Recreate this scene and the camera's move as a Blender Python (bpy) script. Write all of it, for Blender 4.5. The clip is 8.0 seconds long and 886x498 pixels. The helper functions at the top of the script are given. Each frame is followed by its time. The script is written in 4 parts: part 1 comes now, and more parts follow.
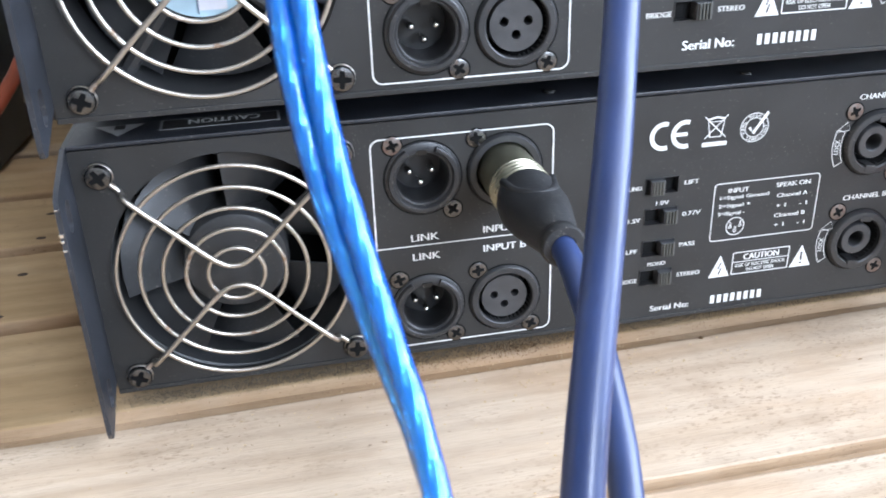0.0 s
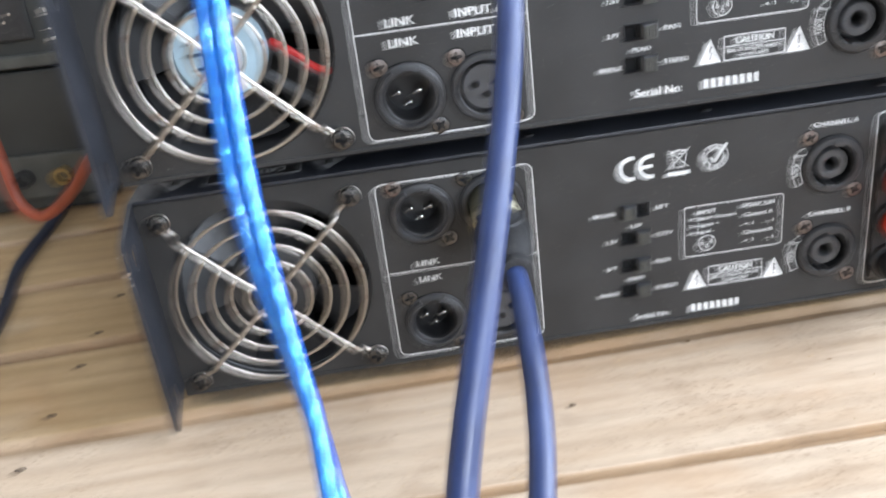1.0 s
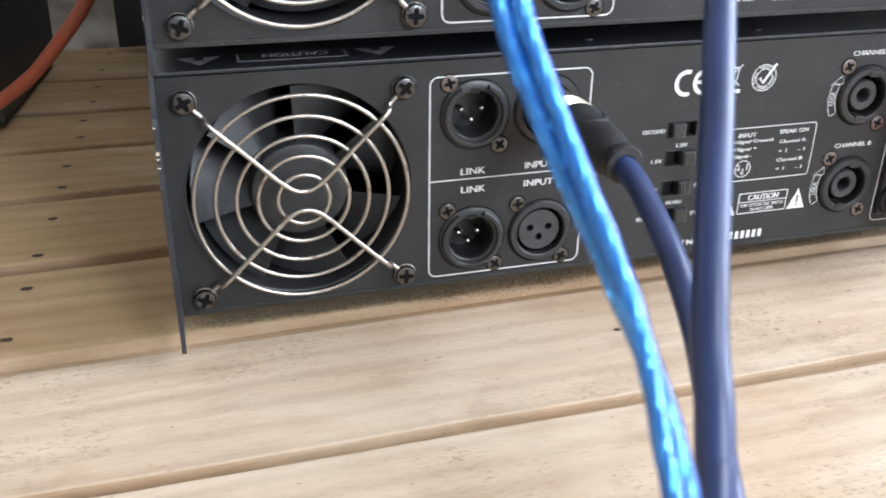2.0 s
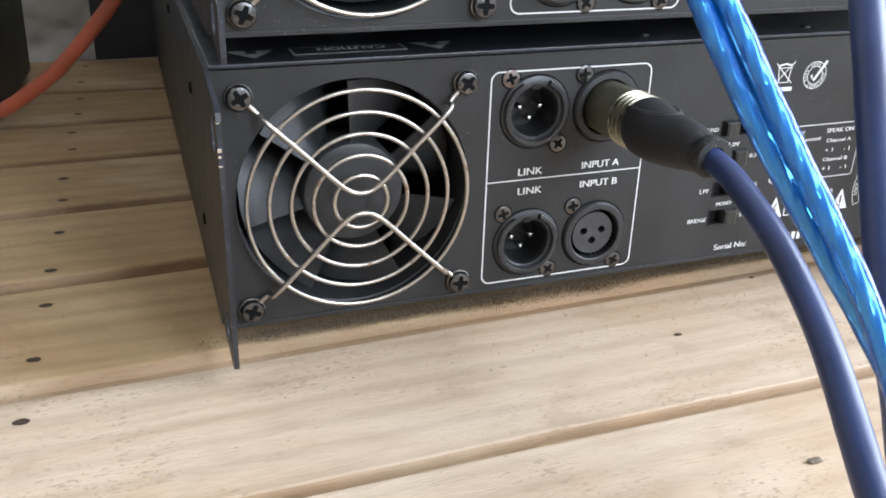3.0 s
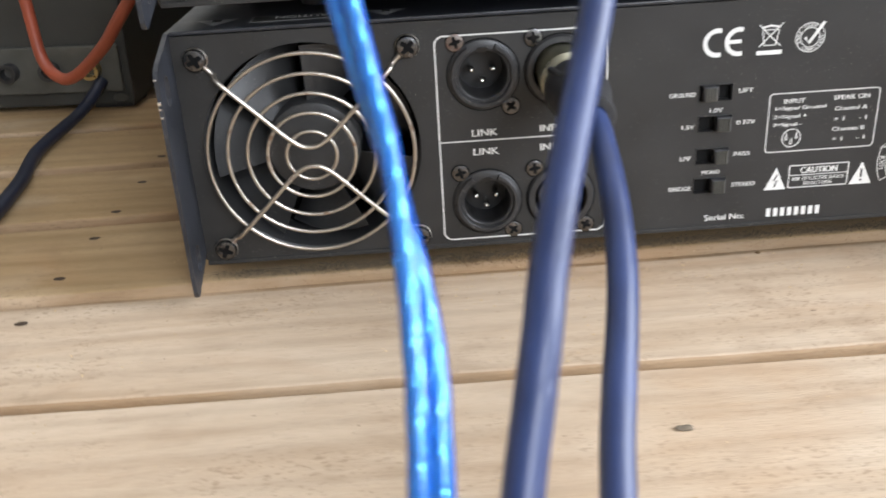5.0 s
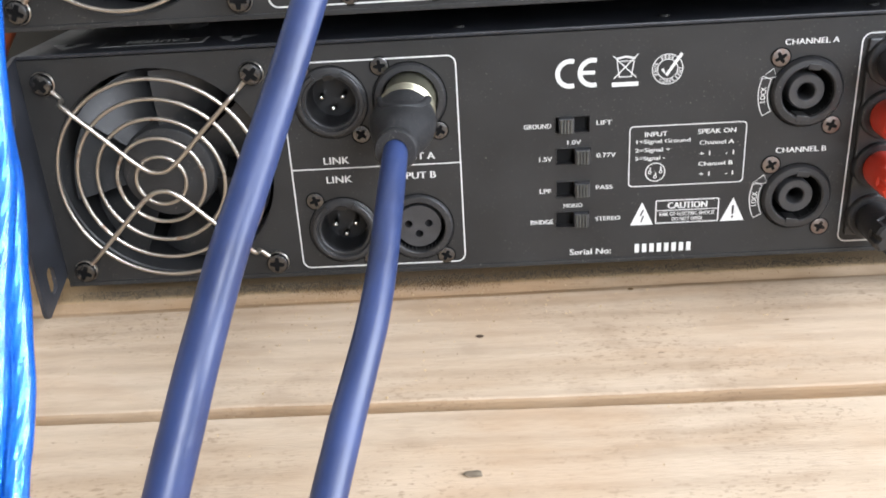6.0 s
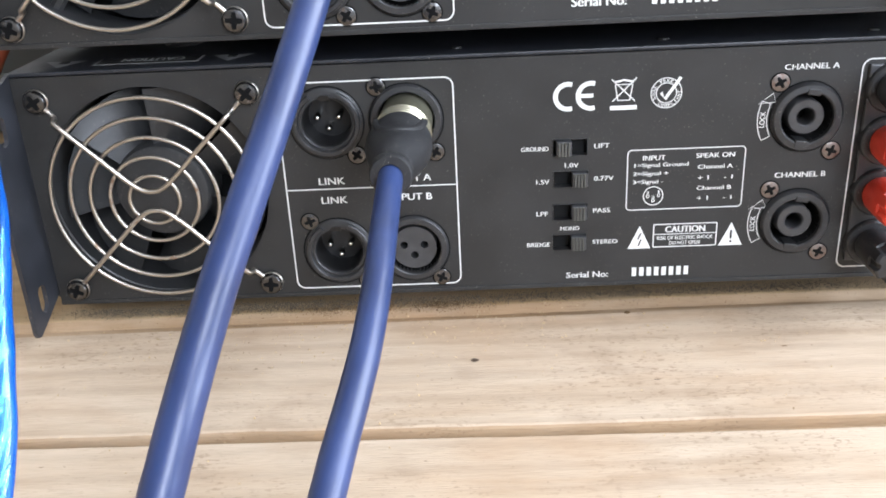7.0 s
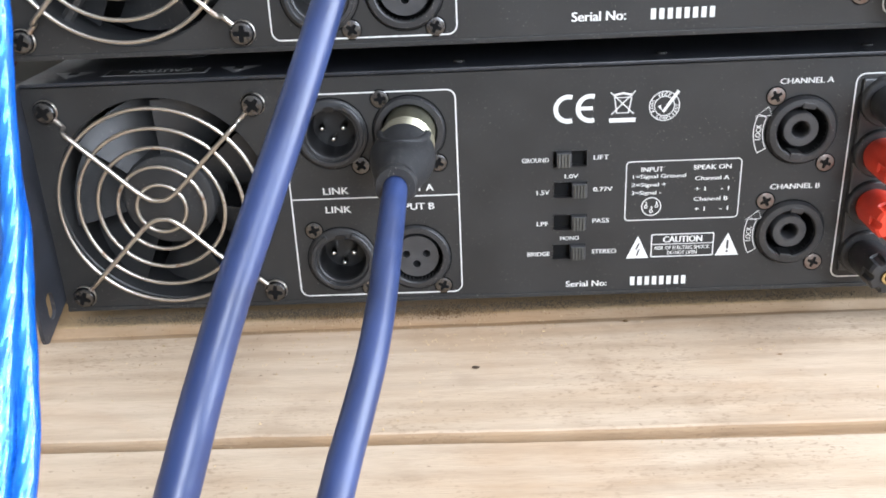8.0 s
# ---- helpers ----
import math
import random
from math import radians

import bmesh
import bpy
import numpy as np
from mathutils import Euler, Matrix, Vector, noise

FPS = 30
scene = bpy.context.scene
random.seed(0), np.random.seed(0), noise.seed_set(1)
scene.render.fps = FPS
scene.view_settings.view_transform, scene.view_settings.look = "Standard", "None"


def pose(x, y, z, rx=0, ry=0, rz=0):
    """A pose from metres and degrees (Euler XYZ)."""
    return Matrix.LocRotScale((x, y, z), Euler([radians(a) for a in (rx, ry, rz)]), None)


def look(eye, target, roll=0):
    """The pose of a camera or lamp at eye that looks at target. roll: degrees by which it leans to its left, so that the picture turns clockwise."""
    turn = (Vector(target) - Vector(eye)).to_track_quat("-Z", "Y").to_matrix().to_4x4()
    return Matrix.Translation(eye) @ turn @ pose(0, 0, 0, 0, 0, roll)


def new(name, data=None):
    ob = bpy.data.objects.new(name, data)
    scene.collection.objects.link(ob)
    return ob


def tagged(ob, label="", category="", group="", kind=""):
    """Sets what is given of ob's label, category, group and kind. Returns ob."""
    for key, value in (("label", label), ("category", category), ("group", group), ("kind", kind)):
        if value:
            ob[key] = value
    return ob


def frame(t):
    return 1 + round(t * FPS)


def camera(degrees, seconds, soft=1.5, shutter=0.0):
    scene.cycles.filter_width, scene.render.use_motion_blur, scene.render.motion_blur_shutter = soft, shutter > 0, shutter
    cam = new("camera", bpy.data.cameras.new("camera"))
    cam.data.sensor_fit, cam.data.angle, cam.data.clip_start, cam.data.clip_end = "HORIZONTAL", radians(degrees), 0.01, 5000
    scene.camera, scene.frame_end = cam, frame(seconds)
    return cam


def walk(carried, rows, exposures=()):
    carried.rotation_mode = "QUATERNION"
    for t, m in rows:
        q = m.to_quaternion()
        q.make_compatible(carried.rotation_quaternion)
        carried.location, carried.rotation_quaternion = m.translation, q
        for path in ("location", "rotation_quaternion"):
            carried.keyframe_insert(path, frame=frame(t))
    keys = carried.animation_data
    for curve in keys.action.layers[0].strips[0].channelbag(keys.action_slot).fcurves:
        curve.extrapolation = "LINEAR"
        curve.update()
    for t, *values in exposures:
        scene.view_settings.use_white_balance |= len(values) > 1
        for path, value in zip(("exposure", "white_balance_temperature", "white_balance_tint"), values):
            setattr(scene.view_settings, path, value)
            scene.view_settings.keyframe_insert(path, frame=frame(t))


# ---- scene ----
cam = camera(51.3, 8.0, soft=1.8, shutter=0.5)
PATH = [
    (0, (0.068, -0.272, 0.186), (0.432, 1.485, -0.697), -0.3),
    (0.5, (0.087, -0.281, 0.183), (0.384, 1.495, -0.688), -0.9),
    (0.7, (0.096, -0.296, 0.195), (0.338, 1.486, -0.68), -1.5),
    (0.8, (0.097, -0.304, 0.201), (0.33, 1.478, -0.676), -1.8),
    (0.9, (0.098, -0.315, 0.212), (0.283, 1.46, -0.692), -3.0),
    (0.9667, (0.104, -0.3205, 0.2175), (0.315, 1.458, -0.628), -4.7),
    (1, (0.107, -0.323, 0.22), (0.204, 1.465, -0.67), -5.8),
    (1.1, (0.094, -0.331, 0.221), (0.278, 1.463, -0.642), -3.1),
    (1.2, (0.095, -0.326, 0.223), (0.349, 1.454, -0.652), -2.4),
    (1.3, (0.088, -0.322, 0.216), (0.4, 1.442, -0.675), -1.5),
    (1.4, (0.075, -0.314, 0.205), (0.427, 1.434, -0.7), -0.7),
    (1.5, (0.06, -0.313, 0.193), (0.425, 1.438, -0.702), -0.5),
    (1.7, (0.04, -0.307, 0.182), (0.472, 1.431, -0.708), 0.8),
    (2.8, (-0.02, -0.271, 0.159), (0.652, 1.427, -0.658), 3.3),
    (3, (-0.02, -0.27, 0.158), (0.656, 1.426, -0.657), 3.3),
    (3.5, (-0.029, -0.258, 0.166), (0.703, 1.408, -0.663), 3.3),
    (3.7, (-0.03, -0.252, 0.169), (0.762, 1.372, -0.687), 3.4),
    (3.8, (-0.025, -0.254, 0.171), (0.781, 1.358, -0.697), 3.3),
    (3.9, (-0.019, -0.254, 0.167), (0.799, 1.35, -0.704), 3.2),
    (4, (-0.009, -0.259, 0.164), (0.801, 1.346, -0.712), 2.6),
    (4.2, (0.01, -0.269, 0.157), (0.651, 1.402, -0.736), 0.7),
    (5.3, (0.123, -0.323, 0.159), (0.106, 1.489, -0.687), -1.8),
    (5.5, (0.146, -0.319, 0.164), (0.097, 1.489, -0.689), -2.0),
    (6, (0.163, -0.31, 0.159), (0.115, 1.513, -0.663), -1.9),
    (6.5, (0.163, -0.304, 0.161), (0.112, 1.522, -0.653), -1.6),
    (7, (0.164, -0.305, 0.163), (0.12, 1.523, -0.647), -1.3),
    (7.5, (0.164, -0.308, 0.165), (0.123, 1.524, -0.638), -1.2),
    (8, (0.162, -0.31, 0.166), (0.127, 1.524, -0.63), -1.0),
]
EXPOSURES = [(0.0, 0.28, 5850, 11), (0.5, 0.18, 6050, 11), (1.5, 0.04, 6250, 12), (3.0, 0.02, 6200, 11), (4.2, 0.03, 6250, 12), (5.3, -0.25, 6750, 12), (5.6, -0.20, 6750, 12), (6.2, -0.01, 6400, 13), (8.0, 0.08, 6250, 12)]
walk(cam, [(t, look(eye, target, roll)) for t, eye, target, roll in PATH], EXPOSURES)

# ---- light ----
world = bpy.data.worlds.new("sky")
scene.world = world
world.use_nodes = True
wn = world.node_tree.nodes
sky = wn.new("ShaderNodeTexSky")
sky.sky_type, sky.sun_disc = "NISHITA", False
sky.sun_elevation, sky.sun_rotation = radians(40), radians(160)
wn["Background"].inputs[1].default_value = 0.10
world.node_tree.links.new(sky.outputs[0], wn["Background"].inputs[0])


def area(name, eye, target, w, h, watts, colour):
    data = bpy.data.lights.new(name, "AREA")
    data.shape, data.size, data.size_y, data.energy, data.color = "RECTANGLE", w, h, watts, colour
    ob = new(name, data)
    ob.matrix_world = look(eye, target)
    return ob


# daylight let in by two assumed, unseen openings behind and beside the bench
area("window_daylight", (1.00, -2.25, 1.20), (0.85, 0, 0.8), 0.8, 1.3, 70, (0.82, 0.90, 1.0))
area("door_daylight", (1.40, -0.30, 0.85), (0, -0.3, 0.30), 0.9, 1.5, 56, (0.82, 0.90, 1.0))

# ---- materials ----


def material(name, colour, rough=0.5, metal=0.0, bump=0.0, bump_scale=900.0, vary=0.0, vary_scale=60.0, spec=0.5, coat=0.0):
    """A procedural surface: colour varied at a large and a small scale, roughness wear and fine relief."""
    m = bpy.data.materials.new(name)
    m.use_nodes = True
    n, l = m.node_tree.nodes, m.node_tree.links
    b = n["Principled BSDF"]
    b.inputs["Roughness"].default_value = rough
    b.inputs["Metallic"].default_value = metal
    b.inputs["Specular IOR Level"].default_value = spec
    b.inputs["Coat Weight"].default_value = coat
    b.inputs["Base Color"].default_value = (*colour, 1)
    tc = n.new("ShaderNodeTexCoord")
    if vary:
        big = n.new("ShaderNodeTexNoise")
        big.inputs["Scale"].default_value = vary_scale
        big.inputs["Detail"].default_value = 6
        l.new(tc.outputs["Object"], big.inputs["Vector"])
        ramp = n.new("ShaderNodeValToRGB")
        ramp.color_ramp.elements[0].position, ramp.color_ramp.elements[1].position = 0.3, 0.75
        ramp.color_ramp.elements[0].color = (*[c * (1 - vary) for c in colour], 1)
        ramp.color_ramp.elements[1].color = (*[min(1, c * (1 + vary)) for c in colour], 1)
        l.new(big.outputs[0], ramp.inputs[0])
        l.new(ramp.outputs[0], b.inputs["Base Color"])
        rr = n.new("ShaderNodeMapRange")
        rr.inputs["To Min"].default_value, rr.inputs["To Max"].default_value = max(0.03, rough - 0.12), min(1, rough + 0.12)
        l.new(big.outputs[0], rr.inputs["Value"])
        l.new(rr.outputs[0], b.inputs["Roughness"])
    if bump:
        fine = n.new("ShaderNodeTexNoise")
        fine.inputs["Scale"].default_value = bump_scale
        fine.inputs["Detail"].default_value = 3
        l.new(tc.outputs["Object"], fine.inputs["Vector"])
        bp = n.new("ShaderNodeBump")
        bp.inputs["Strength"].default_value, bp.inputs["Distance"].default_value = bump, 0.0004
        l.new(fine.outputs[0], bp.inputs["Height"])
        l.new(bp.outputs[0], b.inputs["Normal"])
    return m


def dusty(name, colour, *rest):
    """A dark surface with sparse pale specks of dust."""
    m = material(name, colour, *rest)
    n, l = m.node_tree.nodes, m.node_tree.links
    b = n["Principled BSDF"]
    tc = n.new("ShaderNodeTexCoord")
    speck, where = n.new("ShaderNodeTexNoise"), n.new("ShaderNodeTexNoise")
    for t, scale in ((speck, 1500.0), (where, 55.0)):
        t.inputs["Scale"].default_value, t.inputs["Detail"].default_value = scale, 2
        l.new(tc.outputs["Object"], t.inputs["Vector"])
    both = n.new("ShaderNodeMath")
    both.operation = "MULTIPLY"
    for k, (t, p0, p1) in enumerate(((speck, 0.665, 0.72), (where, 0.42, 0.64))):
        r = n.new("ShaderNodeMapRange")
        r.inputs["From Min"].default_value, r.inputs["From Max"].default_value = p0, p1
        l.new(t.outputs[0], r.inputs["Value"])
        l.new(r.outputs[0], both.inputs[k])
    mx = n.new("ShaderNodeMix")
    mx.data_type = "RGBA"
    l.new(both.outputs[0], mx.inputs[0])
    l.new(b.inputs["Base Color"].links[0].from_socket, mx.inputs[6])
    mx.inputs[7].default_value = (0.22, 0.20, 0.18, 1)
    l.new(mx.outputs[2], b.inputs["Base Color"])
    return m


def rusty(name, steel, rust, amount=0.55, rough=0.28, scale=180.0):
    """Bright metal with spots of rust."""
    m = material(name, steel, rough, 1.0, 0.15, 1500)
    n, l = m.node_tree.nodes, m.node_tree.links
    b = n["Principled BSDF"]
    tc = n.new("ShaderNodeTexCoord")
    sp = n.new("ShaderNodeTexNoise")
    sp.inputs["Scale"].default_value, sp.inputs["Detail"].default_value = scale, 5
    l.new(tc.outputs["Object"], sp.inputs["Vector"])
    r = n.new("ShaderNodeValToRGB")
    r.color_ramp.elements[0].position, r.color_ramp.elements[1].position = amount, amount + 0.12
    l.new(sp.outputs[0], r.inputs[0])
    mx = n.new("ShaderNodeMix")
    mx.data_type = "RGBA"
    mx.inputs[6].default_value, mx.inputs[7].default_value = (*steel, 1), (*rust, 1)
    l.new(r.outputs[0], mx.inputs[0])
    l.new(mx.outputs[2], b.inputs["Base Color"])
    inv = n.new("ShaderNodeMapRange")
    inv.inputs["To Min"].default_value, inv.inputs["To Max"].default_value = 1.0, 0.2
    l.new(r.outputs[0], inv.inputs["Value"])
    l.new(inv.outputs[0], b.inputs["Metallic"])
    return m


def wood(name, light, dark):
    """Pale sawn pine: grain along x, fibre streaks, brown stains and dust, different on every board."""
    m = bpy.data.materials.new(name)
    m.use_nodes = True
    n, l = m.node_tree.nodes, m.node_tree.links
    b = n["Principled BSDF"]
    b.inputs["Roughness"].default_value = 0.72
    b.inputs["Specular IOR Level"].default_value = 0.25
    tc, info = n.new("ShaderNodeTexCoord"), n.new("ShaderNodeObjectInfo")
    off = n.new("ShaderNodeVectorMath")
    off.operation = "MULTIPLY_ADD"
    comb = n.new("ShaderNodeCombineXYZ")
    for k in range(3):
        l.new(info.outputs["Random"], comb.inputs[k])
    l.new(comb.outputs[0], off.inputs[0])
    off.inputs[1].default_value = (7.3, 3.1, 5.7)
    l.new(tc.outputs["Object"], off.inputs[2])

    def tex(scale, stretch, detail, distort=0.0):
        mp = n.new("ShaderNodeMapping")
        mp.inputs["Scale"].default_value = stretch
        l.new(off.outputs[0], mp.inputs["Vector"])
        t = n.new("ShaderNodeTexNoise")
        t.inputs["Scale"].default_value, t.inputs["Detail"].default_value, t.inputs["Distortion"].default_value = scale, detail, distort
        l.new(mp.outputs[0], t.inputs["Vector"])
        return t

    def ramp(src, p0, p1, c0=(0, 0, 0), c1=(1, 1, 1)):
        r = n.new("ShaderNodeValToRGB")
        r.color_ramp.elements[0].position, r.color_ramp.elements[1].position = p0, p1
        r.color_ramp.elements[0].color, r.color_ramp.elements[1].color = (*c0, 1), (*c1, 1)
        l.new(src.outputs[0], r.inputs[0])
        return r

    def blend(fac, a, c, amount=1.0, mode="MIX"):
        mx = n.new("ShaderNodeMix")
        mx.data_type, mx.blend_type = "RGBA", mode
        if amount != 1.0:
            mul = n.new("ShaderNodeMath")
            mul.operation = "MULTIPLY"
            mul.inputs[1].default_value = amount
            l.new(fac.outputs[0], mul.inputs[0])
            fac = mul
        l.new(fac.outputs[0], mx.inputs[0])
        l.new(a, mx.inputs[6])
        if isinstance(c, tuple):
            mx.inputs[7].default_value = (*c, 1)
        else:
            l.new(c, mx.inputs[7])
        return mx.outputs[2]

    # board tone, growth rings, fibres, then stains, smudges, pale dust, pores and specks
    grain = tex(16, (0.6, 4.5, 4.5), 6, 0.7)
    base = ramp(grain, 0.30, 0.70, dark, light)
    mp = n.new("ShaderNodeMapping")
    mp.inputs["Scale"].default_value = (0.09, 1.0, 1.0)
    l.new(off.outputs[0], mp.inputs["Vector"])
    rings = n.new("ShaderNodeTexWave")
    rings.bands_direction = "Y"
    rings.inputs["Scale"].default_value, rings.inputs["Distortion"].default_value = 26, 9
    rings.inputs["Detail"].default_value, rings.inputs["Detail Scale"].default_value = 3, 0.55
    l.new(mp.outputs[0], rings.inputs["Vector"])
    line = n.new("ShaderNodeValToRGB")
    line.color_ramp.elements[0].position, line.color_ramp.elements[1].position = 0.45, 1.0
    l.new(rings.outputs["Fac"], line.inputs[0])
    col = blend(line, base.outputs[0], tuple(d * 0.82 for d in dark), 0.42)
    fibre = tex(170, (0.8, 12.0, 12.0), 4)
    col = blend(ramp(fibre, 0.46, 0.74), col, tuple(d * 0.66 for d in dark), 0.36)
    patch = tex(9, (1.0, 1.7, 1.7), 6, 0.6)
    col = blend(ramp(patch, 0.50, 0.76), col, (0.44, 0.255, 0.125), 0.50)
    smudge = tex(34, (1.0, 1.5, 1.5), 12, 0.5)
    col = blend(ramp(smudge, 0.54, 0.80), col, (0.25, 0.165, 0.10), 0.42)
    pale = tex(12, (1.0, 2.2, 2.2), 4)
    col = blend(ramp(pale, 0.52, 0.8), col, (0.70, 0.585, 0.45), 0.45)
    pore = tex(430, (1.0, 2.4, 2.4), 3)
    cluster = tex(26, (1.0, 1.6, 1.6), 4)
    both = n.new("ShaderNodeMath")
    both.operation = "MULTIPLY"
    l.new(ramp(pore, 0.57, 0.65).outputs[0], both.inputs[0])
    l.new(ramp(cluster, 0.44, 0.66).outputs[0], both.inputs[1])
    col = blend(both, col, (0.20, 0.13, 0.075), 0.50)
    speck = tex(420, (1.0, 1.3, 1.3), 2)
    col = blend(ramp(speck, 0.71, 0.78), col, (0.14, 0.09, 0.055), 0.6)
    l.new(col, b.inputs["Base Color"])
    bp = n.new("ShaderNodeBump")
    bp.inputs["Strength"].default_value, bp.inputs["Distance"].default_value = 0.35, 0.0006
    l.new(fibre.outputs[0], bp.inputs["Height"])
    l.new(bp.outputs[0], b.inputs["Normal"])
    return m


M_BLACK = dusty("black_powder_coat", (0.0235, 0.0228, 0.0218), 0.54, 0.0, 0.25, 2600, 0.25, 45, 0.4)
M_STEEL_BLACK = dusty("black_painted_side", (0.023, 0.025, 0.031), 0.40, 0.0, 0.18, 1800, 0.35, 70)
M_PLASTIC = dusty("black_plastic", (0.024, 0.024, 0.025), 0.40, 0.0, 0.1, 1400, 0.2, 80)
# darker copy of black_plastic: the socket wells' shade is put into its colour
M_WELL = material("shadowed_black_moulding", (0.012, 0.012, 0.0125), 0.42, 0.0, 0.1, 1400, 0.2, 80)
M_GREY_PLASTIC = material("dark_grey_plastic", (0.048, 0.048, 0.050), 0.38, 0.0, 0.1, 1400, 0.25, 150)
M_FAN = dusty("fan_black_plastic", (0.030, 0.0305, 0.0315), 0.42, 0.0, 0.08, 900, 0.3, 60)
# near-black for hollow insides: their shade is put into the colour
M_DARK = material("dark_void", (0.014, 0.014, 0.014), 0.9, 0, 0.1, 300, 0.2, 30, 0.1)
M_RUBBER = dusty("matt_black_rubber", (0.020, 0.020, 0.021), 0.5, 0.0, 0.3, 1600, 0.3, 120)
M_WHITE = material("white_screen_print", (0.72, 0.72, 0.70), 0.6, 0.0, 0.1, 2500, 0.10, 300)
M_GREYPRINT = material("grey_sticker_print", (0.30, 0.30, 0.30), 0.5, 0.0, 0.1, 2500, 0.2, 200)
M_WIRE = rusty("nickel_wire", (0.54, 0.50, 0.445), (0.24, 0.155, 0.10), 0.58, 0.32, 220)
M_SCREW = rusty("black_chrome_screw", (0.135, 0.132, 0.13), (0.11, 0.085, 0.07), 0.60, 0.27, 400)
M_SCREW_RUST = rusty("rusted_screw", (0.20, 0.172, 0.156), (0.15, 0.095, 0.075), 0.50, 0.38, 500)
# near-black for recesses, gaps and holes: their shade is put into the colour
M_SLOT = material("recess_shade_black", (0.007, 0.007, 0.007), 0.8, 0, 0.1, 800, 0.2, 100, 0.08)
M_PIN = material("silver_pin", (0.80, 0.79, 0.76), 0.22, 1.0, 0.05, 900, 0.1, 300)
M_PLUGRING = material("bright_nickel_ring", (0.33, 0.31, 0.23), 0.3, 1.0, 0.1, 900, 0.2, 200)
M_PLUG = material("nickel_plug_shell", (0.30, 0.29, 0.21), 0.46, 1.0, 0.25, 900, 0.2, 90)
M_BRASS = material("gilt_brass", (0.55, 0.42, 0.20), 0.3, 1.0, 0.1, 900, 0.3, 200)
M_RED = material("red_plastic", (0.72, 0.055, 0.025), 0.36, 0.0, 0.1, 700, 0.15, 90, 0.5)
M_CABLE = material("blue_cable_jacket", (0.021, 0.038, 0.115), 0.36, 0.0, 0.10, 700, 0.25, 60, 0.6)
M_BLACKCABLE = material("dark_cable_jacket", (0.012, 0.016, 0.032), 0.45, 0.0, 0.1, 700, 0.2, 40)
M_ORANGE = material("orange_red_cable", (0.27, 0.055, 0.025), 0.5, 0.0, 0.15, 600, 0.25, 40)
M_LABELWHITE = material("pale_label_field", (0.66, 0.66, 0.72), 0.4, 0.0, 0.08, 900, 0.1, 120)
M_LABEL = material("pale_blue_foil_label", (0.44, 0.60, 0.70), 0.35, 0.25, 0.08, 900, 0.12, 120)
M_LABELINK = material("label_ink", (0.06, 0.10, 0.16), 0.5, 0, 0.05, 900, 0.2, 100)
M_REDWIRE = material("red_wire", (0.55, 0.02, 0.02), 0.4, 0, 0.05, 900, 0.2, 100)
M_STRAND = material("tinned_strand", (0.84, 0.85, 0.86), 0.20, 1.0, 0.6, 420, 0.30, 200)
M_WOOD = wood("sawn_pine", (0.590, 0.470, 0.350), (0.480, 0.356, 0.243))
M_WOOD_OLD = wood("browned_pine", (0.465, 0.328, 0.182), (0.365, 0.244, 0.124))
M_WOODEDGE = wood("weathered_sawn_edge", (0.46, 0.325, 0.20), (0.33, 0.215, 0.122))
M_NAIL = material("dark_nail_hole", (0.055, 0.033, 0.019), 0.8, 0, 0.3, 900, 0.3, 200)
M_DUST = material("sawdust", (0.50, 0.36, 0.20), 0.9, 0, 0.2, 900, 0.3, 400)
M_DUST_SHADE = material("grey_brown_dust_shade", (0.15, 0.118, 0.082), 0.95, 0, 0.3, 900, 0.35, 300)
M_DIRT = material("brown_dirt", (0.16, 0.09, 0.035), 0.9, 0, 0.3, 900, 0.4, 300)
M_WALL = material("whitewashed_masonry", (0.82, 0.78, 0.72), 0.9, 0.0, 0.9, 60, 0.25, 18)
M_ROOM = material("room_plaster", (0.62, 0.595, 0.56), 0.9, 0.0, 0.3, 80, 0.12, 4)
M_DULL = material("bounce_cream", (0.54, 0.455, 0.345), 0.9, 0.0, 0.3, 80, 0.15, 4)
M_FLOOR = material("concrete_floor", (0.24, 0.23, 0.21), 0.85, 0.0, 0.4, 120, 0.2, 5)
M_DEVICE = material("grey_black_device", (0.030, 0.031, 0.028), 0.5, 0.0, 0.2, 900, 0.3, 30)
M_DEVSTRIP = material("dull_grey_strip", (0.085, 0.085, 0.075), 0.5, 0.3, 0.2, 900, 0.3, 60)


